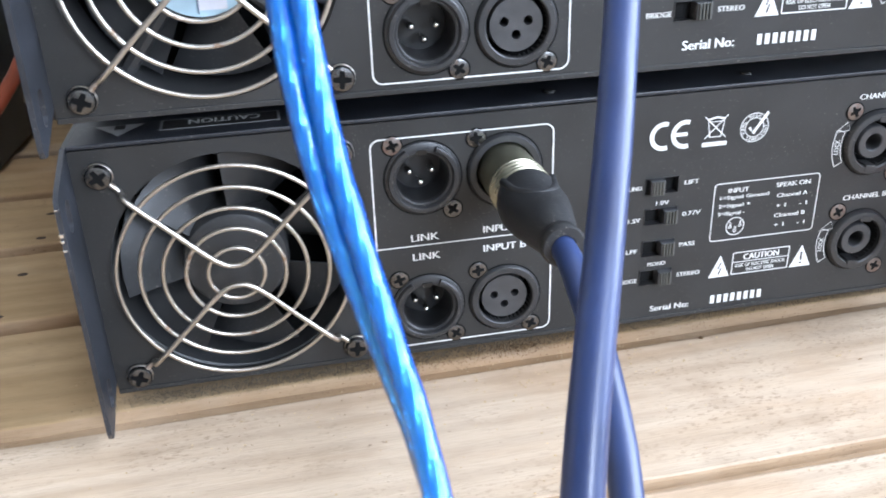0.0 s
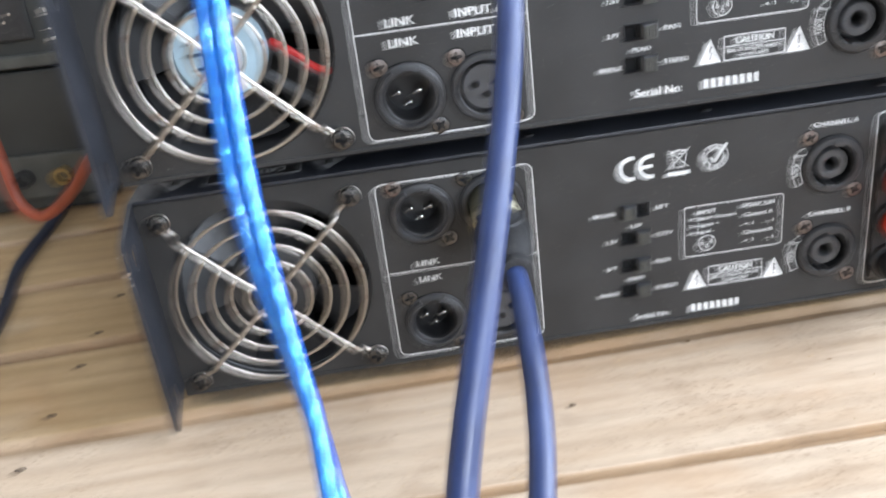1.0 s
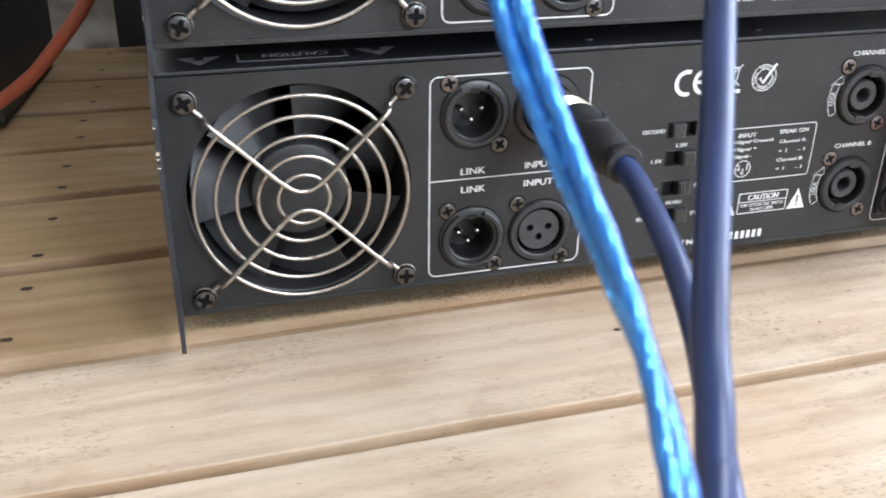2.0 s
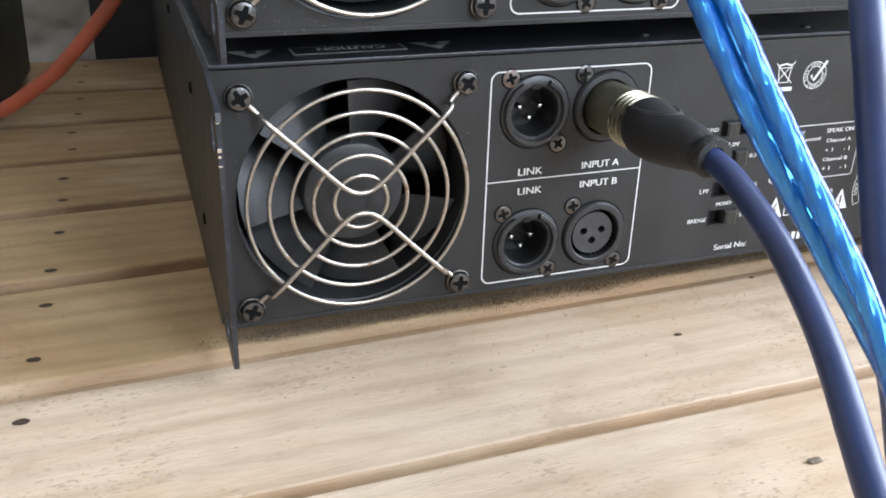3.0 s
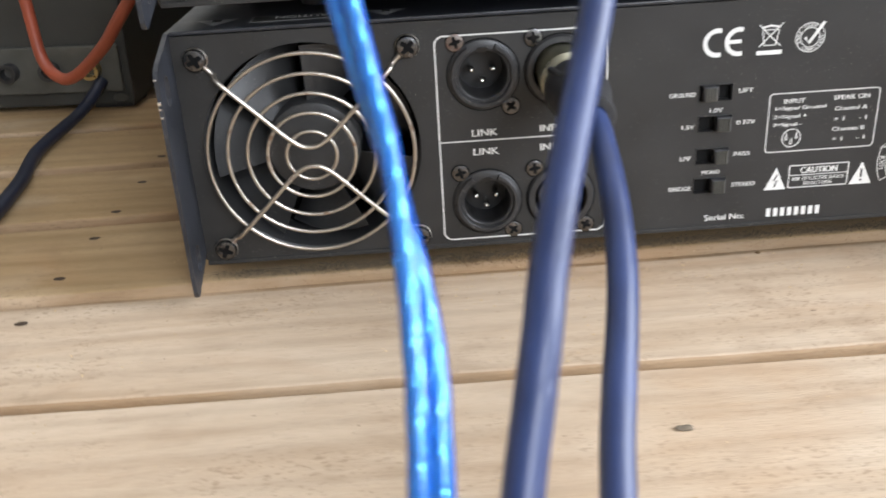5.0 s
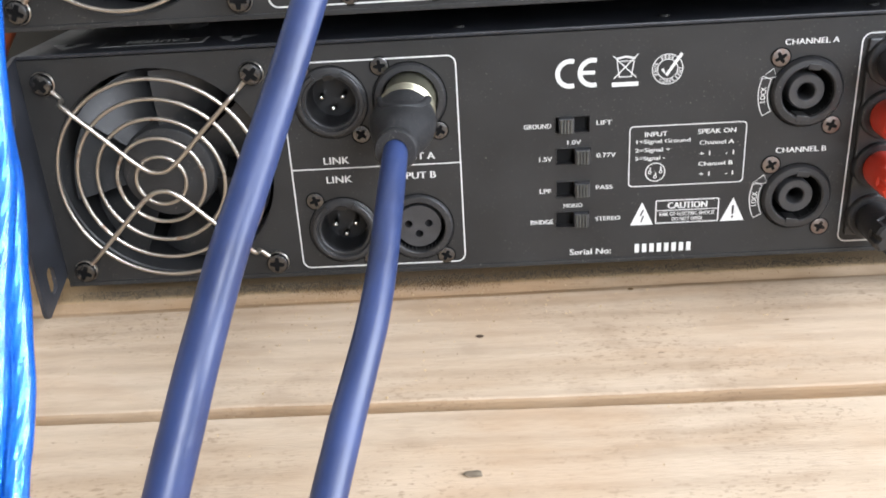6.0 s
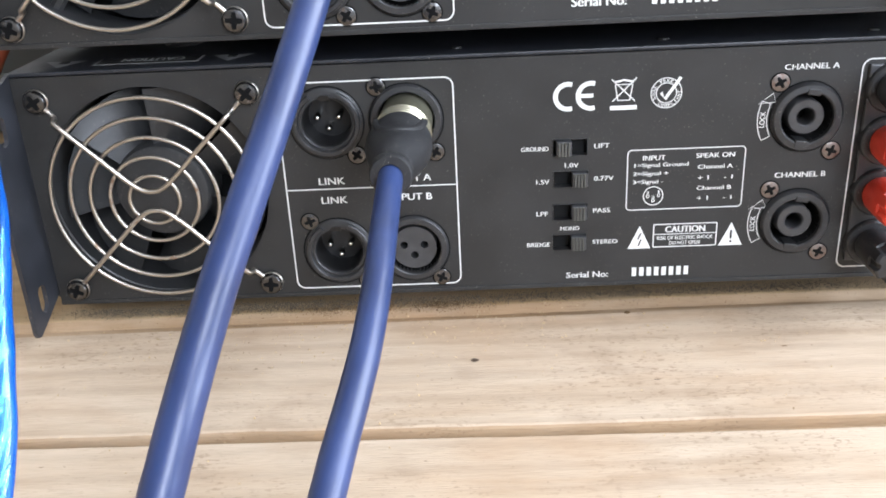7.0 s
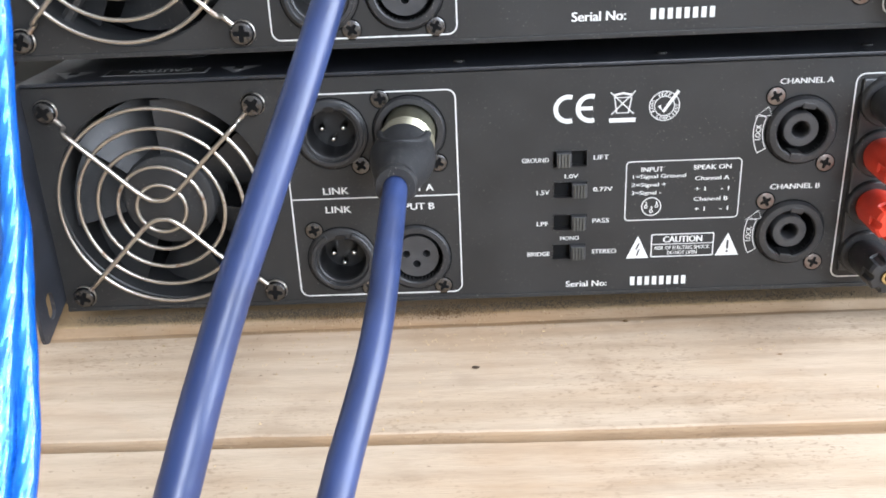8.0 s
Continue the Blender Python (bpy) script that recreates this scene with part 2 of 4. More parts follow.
def clear_blue():
    """A see-through blue plastic jacket: tinted, with a gloss that grows at grazing angles."""
    m = bpy.data.materials.new("clear_blue_jacket")
    m.use_nodes = True
    n, l = m.node_tree.nodes, m.node_tree.links
    b, out = n["Principled BSDF"], n["Material Output"]
    b.inputs["Base Color"].default_value = (0.002, 0.20, 1.0, 1)
    b.inputs["Roughness"].default_value = 0.16
    tr = n.new("ShaderNodeBsdfTransparent")
    tr.inputs[0].default_value = (0.42, 0.82, 1.0, 1)
    mx = n.new("ShaderNodeMixShader")
    mx.inputs[0].default_value = 0.36
    l.new(tr.outputs[0], mx.inputs[1])
    l.new(b.outputs[0], mx.inputs[2])
    gl = n.new("ShaderNodeBsdfGlossy")
    gl.inputs["Roughness"].default_value = 0.12
    fr = n.new("ShaderNodeFresnel")
    fr.inputs[0].default_value = 1.42
    m2 = n.new("ShaderNodeMixShader")
    l.new(fr.outputs[0], m2.inputs[0])
    l.new(mx.outputs[0], m2.inputs[1])
    l.new(gl.outputs[0], m2.inputs[2])
    l.new(m2.outputs[0], out.inputs[0])
    tc, wob, bp = n.new("ShaderNodeTexCoord"), n.new("ShaderNodeTexNoise"), n.new("ShaderNodeBump")
    wob.inputs["Scale"].default_value, wob.inputs["Detail"].default_value = 170, 3
    bp.inputs["Strength"].default_value, bp.inputs["Distance"].default_value = 0.35, 0.0010
    l.new(tc.outputs["Object"], wob.inputs["Vector"])
    l.new(wob.outputs[0], bp.inputs["Height"])
    for shader in (b, gl):
        l.new(bp.outputs[0], shader.inputs["Normal"])
    return m


M_CLEARBLUE = clear_blue()

# ---- mesh helpers ----


def part(name, bm, mat, parent=None, label="", smooth=None):
    """One mesh object under a thing or a part."""
    bmesh.ops.recalc_face_normals(bm, faces=bm.faces)
    if smooth is not None:
        for f in bm.faces:
            f.smooth = True
        for e in bm.edges:
            if len(e.link_faces) == 2 and e.calc_face_angle(0) > radians(smooth):
                e.smooth = False
    me = bpy.data.meshes.new(name)
    bm.to_mesh(me)
    bm.free()
    me.materials.append(mat)
    ob = new(name, me)
    ob.parent = parent
    if label:
        tagged(ob, label)
    return ob


def empty(name, m=Matrix(), parent=None):
    ob = new(name)
    ob.empty_display_size = 0.02
    ob.parent = parent
    ob.matrix_basis = m
    return ob


def box(x0, x1, y0, y1, z0, z1, bevel=0.0, bm=None, segs=2):
    bm = bm or bmesh.new()
    made = bmesh.ops.create_cube(bm, size=1)["verts"]
    for v in made:
        v.co = Vector(((x0 + x1) / 2 + v.co.x * (x1 - x0), (y0 + y1) / 2 + v.co.y * (y1 - y0), (z0 + z1) / 2 + v.co.z * (z1 - z0)))
    if bevel:
        edges = list({e for v in made for e in v.link_edges})
        bmesh.ops.bevel(bm, geom=edges, offset=bevel, segments=segs, affect="EDGES", profile=0.6)
    return bm


def lathe(cx, cz, profile, segs=40, bm=None, y0=0.0, closed=False, turn=0.0):
    """Turns (radius, y) pairs about the line through (cx, cz) along y."""
    bm = bm or bmesh.new()
    rings = []
    for r, y in profile:
        if r < 1e-6:
            rings.append([bm.verts.new((cx, y0 + y, cz))])
        else:
            rings.append([bm.verts.new((cx + r * math.cos(turn + 2 * math.pi * k / segs), y0 + y, cz + r * math.sin(turn + 2 * math.pi * k / segs))) for k in range(segs)])
    pairs = list(zip(rings, rings[1:] + ([rings[0]] if closed else [])))
    for a, b in pairs[: len(rings) if closed else len(rings) - 1]:
        for k in range(segs):
            j = (k + 1) % segs
            loop = [a[k % len(a)], a[j % len(a)], b[j % len(b)], b[k % len(b)]]
            seen = []
            for v in loop:
                if v not in seen:
                    seen.append(v)
            if len(seen) > 2:
                bm.faces.new(seen)
    return bm


def smooth_path(points, steps=8):
    """A Catmull-Rom curve through the points."""
    p = [Vector(q) for q in points]
    p = [2 * p[0] - p[1]] + p + [2 * p[-1] - p[-2]]
    out = []
    for i in range(1, len(p) - 2):
        for k in range(steps):
            t = k / steps
            a, b, c, d = p[i - 1], p[i], p[i + 1], p[i + 2]
            out.append(0.5 * ((2 * b) + (c - a) * t + (2 * a - 5 * b + 4 * c - d) * t * t + (3 * b - a - 3 * c + d) * t ** 3))
    out.append(p[-2])
    return out


def frames_along(path):
    """A direction and two crosswise axes that turn as little as possible, at each point."""
    out, side = [], None
    for i, q in enumerate(path):
        d = (path[min(i + 1, len(path) - 1)] - path[max(i - 1, 0)]).normalized()
        if side is None:
            side = d.cross(Vector((0.3, 1, 0.2))).normalized()
        side = (side - d * side.dot(d)).normalized()
        out.append((q, d, side, d.cross(side)))
    return out


def tube(path, r, segs=12, bm=None, closed=False, cap=True):
    bm = bm or bmesh.new()
    radius = r if callable(r) else (lambda k: r)
    rings = []
    for i, (q, d, s, u) in enumerate(frames_along(path)):
        rr = radius(i / max(1, len(path) - 1))
        rings.append([bm.verts.new(q + rr * (math.cos(2 * math.pi * k / segs) * s + math.sin(2 * math.pi * k / segs) * u)) for k in range(segs)])
    if closed:
        rings.append(rings[0])
    for a, b in zip(rings, rings[1:]):
        for k in range(segs):
            j = (k + 1) % segs
            bm.faces.new((a[k], a[j], b[j], b[k]))
    if cap and not closed:
        bm.faces.new(rings[0][::-1])
        bm.faces.new(rings[-1])
    return bm


def hoop(cx, cz, r, y, wire, segs=72):
    """A wire ring, as a lathe of a small circle."""
    return lathe(cx, cz, [(r + wire * math.cos(2 * math.pi * k / 10), y + wire * math.sin(2 * math.pi * k / 10)) for k in range(10)], segs, closed=True)


def rounded(x0, x1, z0, z1, r, n=6):
    pts = []
    for cx, cz, a in ((x1 - r, z1 - r, 0), (x0 + r, z1 - r, 90), (x0 + r, z0 + r, 180), (x1 - r, z0 + r, 270)):
        pts += [(cx + r * math.cos(radians(a + 90 * k / n)), cz + r * math.sin(radians(a + 90 * k / n))) for k in range(n + 1)]
    return pts


def strip(points, w, y, thick=0.00012, closed=True, bm=None):
    """A printed line of width w on the plane at y, through (x, z) points."""
    bm = bm or bmesh.new()
    n = len(points)
    ins, outs = [], []
    for i, (x, z) in enumerate(points):
        a = points[(i - 1) % n] if closed or i else points[i]
        b = points[(i + 1) % n] if closed or i < n - 1 else points[i]
        d = Vector((b[0] - a[0], b[1] - a[1]))
        d = d.normalized() if d.length else Vector((1, 0))
        ins.append(bm.verts.new((x - d.y * w / 2, y, z + d.x * w / 2)))
        outs.append(bm.verts.new((x + d.y * w / 2, y, z - d.x * w / 2)))
    for i in range(n if closed else n - 1):
        j = (i + 1) % n
        bm.faces.new((ins[i], ins[j], outs[j], outs[i]))
    return bm


def plate(outline, y, thick, holes=(), bm=None):
    """A sheet with holes in the x-z plane, front at y, thick towards +y."""
    bm = bm or bmesh.new()
    edges = []
    for loop in (outline, *holes):
        vs = [bm.verts.new((x, y, z)) for x, z in loop]
        edges += [bm.edges.new((vs[i], vs[(i + 1) % len(vs)])) for i in range(len(vs))]
    got = bmesh.ops.triangle_fill(bm, use_beauty=True, use_dissolve=False, edges=edges)
    faces = [g for g in got["geom"] if isinstance(g, bmesh.types.BMFace)]
    if thick:
        ext = bmesh.ops.extrude_face_region(bm, geom=faces)
        bmesh.ops.translate(bm, vec=(0, thick, 0), verts=[g for g in ext["geom"] if isinstance(g, bmesh.types.BMVert)])
    return bm


def circle(cx, cz, r, n=48):
    return [(cx + r * math.cos(2 * math.pi * k / n), cz + r * math.sin(2 * math.pi * k / n)) for k in range(n)]


def lettering(text, cx, cz, w, h, y, mat, parent, m=None, bold=0.03):
    """Words in the built-in font as a thin mesh, w wide and h high about (cx, cz), facing -y (or placed by m)."""
    data = bpy.data.curves.new("words", "FONT")
    data.body, data.resolution_u = text, 3
    ob = bpy.data.objects.new("words", data)
    flat = bpy.data.meshes.new_from_object(ob)
    bpy.data.objects.remove(ob)
    xs, ys = [v.co.x for v in flat.vertices], [v.co.y for v in flat.vertices]
    sx, sy = (w - 2 * bold * h) / max(1e-6, max(xs) - min(xs)), h / max(1e-6, max(ys) - min(ys))
    mx, my = (max(xs) + min(xs)) / 2, (max(ys) + min(ys)) / 2
    verts, faces = [], []
    # the strokes are thickened by laying the words twice, a hair apart
    for k in (-1, 1):
        b = len(verts)
        verts += [((v.co.x - mx) * sx + k * bold * h, (v.co.y - my) * sy, 0.00002 * k) for v in flat.vertices]
        faces += [[b + q for q in f.vertices] for f in flat.polygons]
    me = bpy.data.meshes.new("lettering")
    me.from_pydata(verts, [], faces)
    me.materials.append(mat)
    ob = new("lettering", me)
    ob.parent = parent
    ob.matrix_basis = m if m else pose(cx, y, cz, 90, 0, 0)
    return ob


# ---- the amplifier ----
PRINT = -0.00025


def screw(cx, cz, r, y, parent, mat, turn=0.4, domed=True):
    h = r * (0.42 if domed else 0.12)
    prof = [(r, 0.0), (r * 0.98, -h * 0.45), (r * 0.86, -h * 0.85), (r * 0.62, -h), (0, -h * 1.02)] if domed else [(r, 0.0), (r, -h * 0.7), (r * 0.9, -h), (0, -h)]
    ob = part("screw", lathe(cx, cz, prof, 24, y0=y), mat, parent, smooth=35)
    bm = bmesh.new()
    c, sn, L, w = math.cos(turn), math.sin(turn), r * 0.68, r * 0.16
    plus = [(L, -w), (L, w), (w * 1.4, w * 1.4), (w, L), (-w, L), (-w * 1.4, w * 1.4), (-L, w), (-L, -w), (-w * 1.4, -w * 1.4), (-w, -L), (w, -L), (w * 1.4, -w * 1.4)]
    rim = [bm.verts.new((cx + c * p - sn * q, y - h * 1.06, cz + sn * p + c * q)) for p, q in plus]
    mid = bm.verts.new((cx, y - h * 1.03, cz))
    for k in range(12):
        bm.faces.new((rim[k], rim[(k + 1) % 12], mid))
    # flat cross laid on the head, the recess's shade as its colour
    part("recess_shade_cross", bm, M_SLOT, ob)
    if not domed:
        # flat dark ring in place of the shaded countersink
        part("seat_shade_ring", lathe(cx, cz, [(r * 0.97, -0.00008), (r * 1.16, -0.00008)], 24, y0=y), M_SLOT, ob)
    return ob


def fan_guard(parent, cx, cz, sx0, sx1, sz0, sz1, turn):
    """Five wire rings on four spokes: bent loops to the middle, with an eye under each screw."""
    g = empty("fan_guard", parent=parent)
    tagged(g, "round nickel wire guard with rust spots over the fan")
    for r in (0.0088, 0.0155, 0.0225, 0.0294, 0.0364):
        part("ring", hoop(cx, cz, r, -0.0050, 0.00072), M_WIRE, g, smooth=60)
    corners = [(sx0, sz1), (sx1, sz1), (sx0, sz0), (sx1, sz0)]
    pairs = ((corners[0], corners[1]), (corners[2], corners[3])) if not turn else ((corners[0], corners[2]), (corners[1], corners[3]))
    for a, b in pairs:
        def along(p, t):
            return cx + (p[0] - cx) * t, cz + (p[1] - cz) * t
        mid = ((a[0] + b[0]) / 2 - cx, (a[1] + b[1]) / 2 - cz)
        k = 0.0035 / max(1e-6, math.hypot(*mid))
        pts = []
        for p in (a, b):
            leg = [along(p, t) for t in (0.93, 0.84, 0.80, 0.5, 0.17)]
            ys = (-0.0014, -0.0022, -0.0062, -0.0066, -0.0066)
            leg = [Vector((x, y, z)) for (x, z), y in zip(leg, ys)]
            pts += leg if p is a else leg[::-1]
        pts.insert(5, Vector((cx + mid[0] * k, -0.0066, cz + mid[1] * k)))
        part("spoke", tube(smooth_path(pts, 5), 0.00085, 10), M_WIRE, g, smooth=60)
    for x, z in corners:
        part("eyelet", hoop(x, z, 0.0035, -0.0009, 0.00075, 24), M_WIRE, g, smooth=60)


def fan(parent, cx, cz, upper):
    f = empty("cooling_fan", parent=parent)
    R = 0.0384
    part("housing", lathe(cx, cz, [(R + 0.001, 0.0015), (R, 0.0022), (R, 0.024), (R + 0.003, 0.026), (R + 0.003, 0.003)], 56, closed=True), M_FAN, f, smooth=40)
    # dark disc added for the unlit inside behind the fan
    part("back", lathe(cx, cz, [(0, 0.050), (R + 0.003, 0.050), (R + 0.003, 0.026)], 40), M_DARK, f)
    hub_y = 0.0035
    hub_r = 0.0172
    depth0, depth1 = (0.012, 0.024) if upper else (0.0050, 0.021)
    for k in range(7):
        lead = radians(92) + 2 * math.pi * k / 7
        bm = bmesh.new()
        rows = []
        for i in range(7):
            r = hub_r * 0.97 + (R - 0.0012 - hub_r) * i / 6
            span = 0.74 + 0.10 * i / 6
            row = []
            for j in range(6):
                t = j / 5
                a = lead - span * (1 - t)
                y = depth1 + (depth0 - depth1) * (t ** 0.8)
                row.append((bm.verts.new((cx + r * math.cos(a), y, cz + r * math.sin(a))), bm.verts.new((cx + r * math.cos(a), y + 0.0011, cz + r * math.sin(a)))))
            rows.append(row)
        for i in range(6):
            for j in range(5):
                for s in (0, 1):
                    bm.faces.new((rows[i][j][s], rows[i][j + 1][s], rows[i + 1][j + 1][s], rows[i + 1][j][s]))
        for i in range(6):
            for j in (0, 5):
                bm.faces.new((rows[i][j][0], rows[i + 1][j][0], rows[i + 1][j][1], rows[i][j][1]))
        for j in range(5):
            for i in (0, 6):
                bm.faces.new((rows[i][j][0], rows[i][j + 1][0], rows[i][j + 1][1], rows[i][j][1]))
        part("blade", bm, M_FAN, f, smooth=50)
    hub = part("hub", lathe(cx, cz, [(0, hub_y), (hub_r - 0.0022, hub_y), (hub_r - 0.0008, hub_y + 0.0005), (hub_r, hub_y + 0.002), (hub_r, 0.022)], 48), M_FAN, f, smooth=35)
    if upper:
        part("sticker", lathe(cx, cz, [(0, hub_y - 0.0004), (hub_r - 0.0012, hub_y - 0.0004), (hub_r - 0.0012, hub_y)], 48), M_LABEL, hub, "round pale blue and silver foil sticker")
        part("sticker_field", box(cx - 0.0013, cx + 0.0065, hub_y - 0.0005, hub_y - 0.0004, cz - 0.0142, cz + 0.0142), M_LABELWHITE, hub)
        for k, (dx, dz, w, h) in enumerate(((-0.009, 0.004, 0.004, 0.0012), (-0.009, 0.0, 0.0055, 0.0012), (-0.0070, -0.005, 0.0045, 0.0012), (-0.0065, -0.0085, 0.0040, 0.0012), (0.0025, 0.004, 0.005, 0.0009), (0.0025, 0.001, 0.0055, 0.0009), (0.0025, -0.002, 0.005, 0.0009), (0.0020, -0.006, 0.0035, 0.0012), (0.0020, -0.010, 0.0035, 0.0012))):
            part("print_bar", box(cx + dx - w / 2, cx + dx + w / 2, hub_y - 0.0007, hub_y - 0.00055, cz + dz - h / 2, cz + dz + h / 2), M_LABELINK, hub)
        part("print_line", box(cx - 0.0017, cx - 0.0013, hub_y - 0.0007, hub_y - 0.00055, cz - 0.015, cz + 0.015), M_LABELINK, hub)
        for a in (0.9, 2.5, 4.05, 5.6):
            c, s = math.cos(a), math.sin(a)
            path = [Vector((cx + c * r, 0.0075, cz + s * r)) for r in (hub_r - 0.001, 0.028, R + 0.001)]
            part("strut", tube(path, 0.0023, 8), M_FAN, f, smooth=40)
        for k, (mat, off) in enumerate(((M_REDWIRE, 0.0), (M_PLASTIC, 0.0024))):
            path = smooth_path([(cx + 0.0165, 0.006, cz + 0.001 - off), (cx + 0.024, 0.005, cz - 0.004 - off), (cx + 0.031, 0.0055, cz - 0.0105 - off), (cx + 0.0375, 0.008, cz - 0.014 - off)], 5)
            part("lead", tube(path, 0.0012, 8), mat, f, smooth=60)


def rim_arc(cx, cz, profile, a0, a1, n=44):
    """A closed (radius, y) section swept from angle a0 to a1 in degrees, with flat ends."""
    bm, rings = bmesh.new(), []
    for i in range(n + 1):
        a = radians(a0 + (a1 - a0) * i / n)
        rings.append([bm.verts.new((cx + r * math.cos(a), y, cz + r * math.sin(a))) for r, y in profile])
    m = len(profile)
    for a, b in zip(rings, rings[1:]):
        for k in range(m):
            bm.faces.new((a[k], a[(k + 1) % m], b[(k + 1) % m], b[k]))
    bm.faces.new(rings[0])
    bm.faces.new(rings[-1])
    return bm


def xlr_male(parent, cx, cz, rust):
    s = empty("male_socket", parent=parent)
    # flat dark ring painted where the shadow gap round the flange falls
    part("flange_shade_ring", lathe(cx, cz, [(0.0124, -0.00012), (0.0130, -0.00012)], 48), M_SLOT, s)
    part("flange", lathe(cx, cz, [(0.0086, 0.004), (0.0086, -0.0003), (0.0090, -0.0007), (0.0121, -0.0007), (0.0125, -0.0004), (0.0126, 0.0)], 48), M_PLASTIC, s, smooth=40)
    rim = [(0.0096, -0.0006), (0.0098, -0.0019), (0.0101, -0.0022), (0.0112, -0.0022), (0.0116, -0.0018), (0.0117, -0.0006)]
    part("rim", rim_arc(cx, cz, rim, 119, 427), M_PLASTIC, s, smooth=40)
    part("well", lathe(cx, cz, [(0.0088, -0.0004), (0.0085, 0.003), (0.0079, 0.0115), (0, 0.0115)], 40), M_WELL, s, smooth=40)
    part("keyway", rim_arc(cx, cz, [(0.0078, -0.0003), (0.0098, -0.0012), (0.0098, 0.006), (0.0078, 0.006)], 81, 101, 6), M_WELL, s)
    for dx, dz in ((-0.0038, 0.0008), (0.0038, 0.0008), (0.0, -0.0032)):
        part("pin", lathe(cx + dx, cz + dz, [(0, 0.0035), (0.0006, 0.0036), (0.0011, 0.0044), (0.0011, 0.012)], 14), M_PIN, s, "silver contact pin", smooth=50)
    for k, (dx, dz) in enumerate(((-0.0095, 0.0118), (0.0095, -0.0118))):
        screw(cx + dx, cz + dz, 0.0030, -0.0001, s, M_SCREW_RUST if rust and not k else M_SCREW, 0.3 + k * 0.6, False)


def xlr_female(parent, cx, cz, rust, plugged=False):
    s = empty("female_socket", parent=parent)
    part("flange_shade_ring", lathe(cx, cz, [(0.0124, -0.00012), (0.0130, -0.00012)], 48), M_SLOT, s)
    part("flange", lathe(cx, cz, [(0.0097, 0.003), (0.0097, -0.0012), (0.0101, -0.0015), (0.0118, -0.0014), (0.0124, -0.0008), (0.0126, 0.0)], 48), M_PLASTIC, s, smooth=40)
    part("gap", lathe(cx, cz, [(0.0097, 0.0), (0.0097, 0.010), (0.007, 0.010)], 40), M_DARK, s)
    if not plugged:
        holes = [circle(cx + dx, cz + dz, 0.00145, 16) for dx, dz in ((-0.0037, 0.0010), (0.0037, 0.0010), (0.0, -0.0030))]
        part("insert", plate(circle(cx, cz, 0.0081, 40), 0.0004, 0.009, holes), M_GREY_PLASTIC, s)
        part("insert_back", lathe(cx, cz, [(0, 0.0075), (0.0078, 0.0075)], 24), M_DARK, s)
    for k, (dx, dz) in enumerate(((-0.0095, 0.0118), (0.0095, -0.0118))):
        screw(cx + dx, cz + dz, 0.0030, -0.0001, s, M_SCREW_RUST if rust and not k else M_SCREW, 0.1 + k, False)


def speaker_socket(parent, cx, cz):
    s = empty("speaker_socket", parent=parent)
    part("flange_shade_ring", lathe(cx, cz, [(0.0119, -0.00012), (0.0125, -0.00012)], 48), M_SLOT, s)
    part("flange", lathe(cx, cz, [(0.0088, 0.003), (0.0088, -0.0018), (0.0093, -0.0022), (0.0112, -0.0020), (0.0119, -0.0012), (0.0121, 0.0)], 48), M_PLASTIC, s, smooth=40)
    part("well", lathe(cx, cz, [(0.0088, 0.0), (0.0087, 0.013), (0.0, 0.013)], 36), M_DARK, s)
    part("core", lathe(cx, cz, [(0.0030, 0.011), (0.0030, 0.0002), (0.0034, -0.0002), (0.0058, -0.0002), (0.0062, 0.0003), (0.0062, 0.013)], 36), M_GREY_PLASTIC, s, smooth=40)
    part("core_hole", lathe(cx, cz, [(0.0030, 0.009), (0, 0.009)], 20), M_DARK, s)
    for a in (82, 262):
        c, sn = math.cos(radians(a)), math.sin(radians(a))
        bm = box(-0.0022, 0.0022, -0.0024, 0.004, -0.0011, 0.0011, 0.0003)
        bmesh.ops.transform(bm, matrix=pose(cx + c * 0.0090, 0, cz + sn * 0.0090, 0, -(a - 90), 0), verts=bm.verts)
        part("key", bm, M_PLASTIC, s)
    for k, (dx, dz) in enumerate(((-0.0097, 0.0122), (0.0097, -0.0122))):
        screw(cx + dx, cz + dz, 0.0030, -0.0001, s, M_SCREW_RUST, 0.5 + k * 0.7, False)
    # curved LOCK arrow printed beside it
    arc = [(cx + r * math.cos(radians(a)), cz + r * math.sin(radians(a))) for r, span in ((0.0163, range(158, 209, 5)), (0.0132, range(208, 157, -5))) for a in span]
    part("lock_arrow", strip(arc, 0.0003, PRINT), M_WHITE, s)
    lettering("LOCK", 0, 0, 0.0056, 0.0018, PRINT, M_WHITE, s, pose(cx - 0.01465, PRINT, cz - 0.0003, 90, 0, 0) @ pose(0, 0, 0, 0, 0, 88))
    part("arrow_tip", strip([(cx - 0.0163, cz + 0.0052), (cx - 0.0106, cz + 0.0056), (cx - 0.0118, cz + 0.0086)], 0.0003, PRINT), M_WHITE, s)


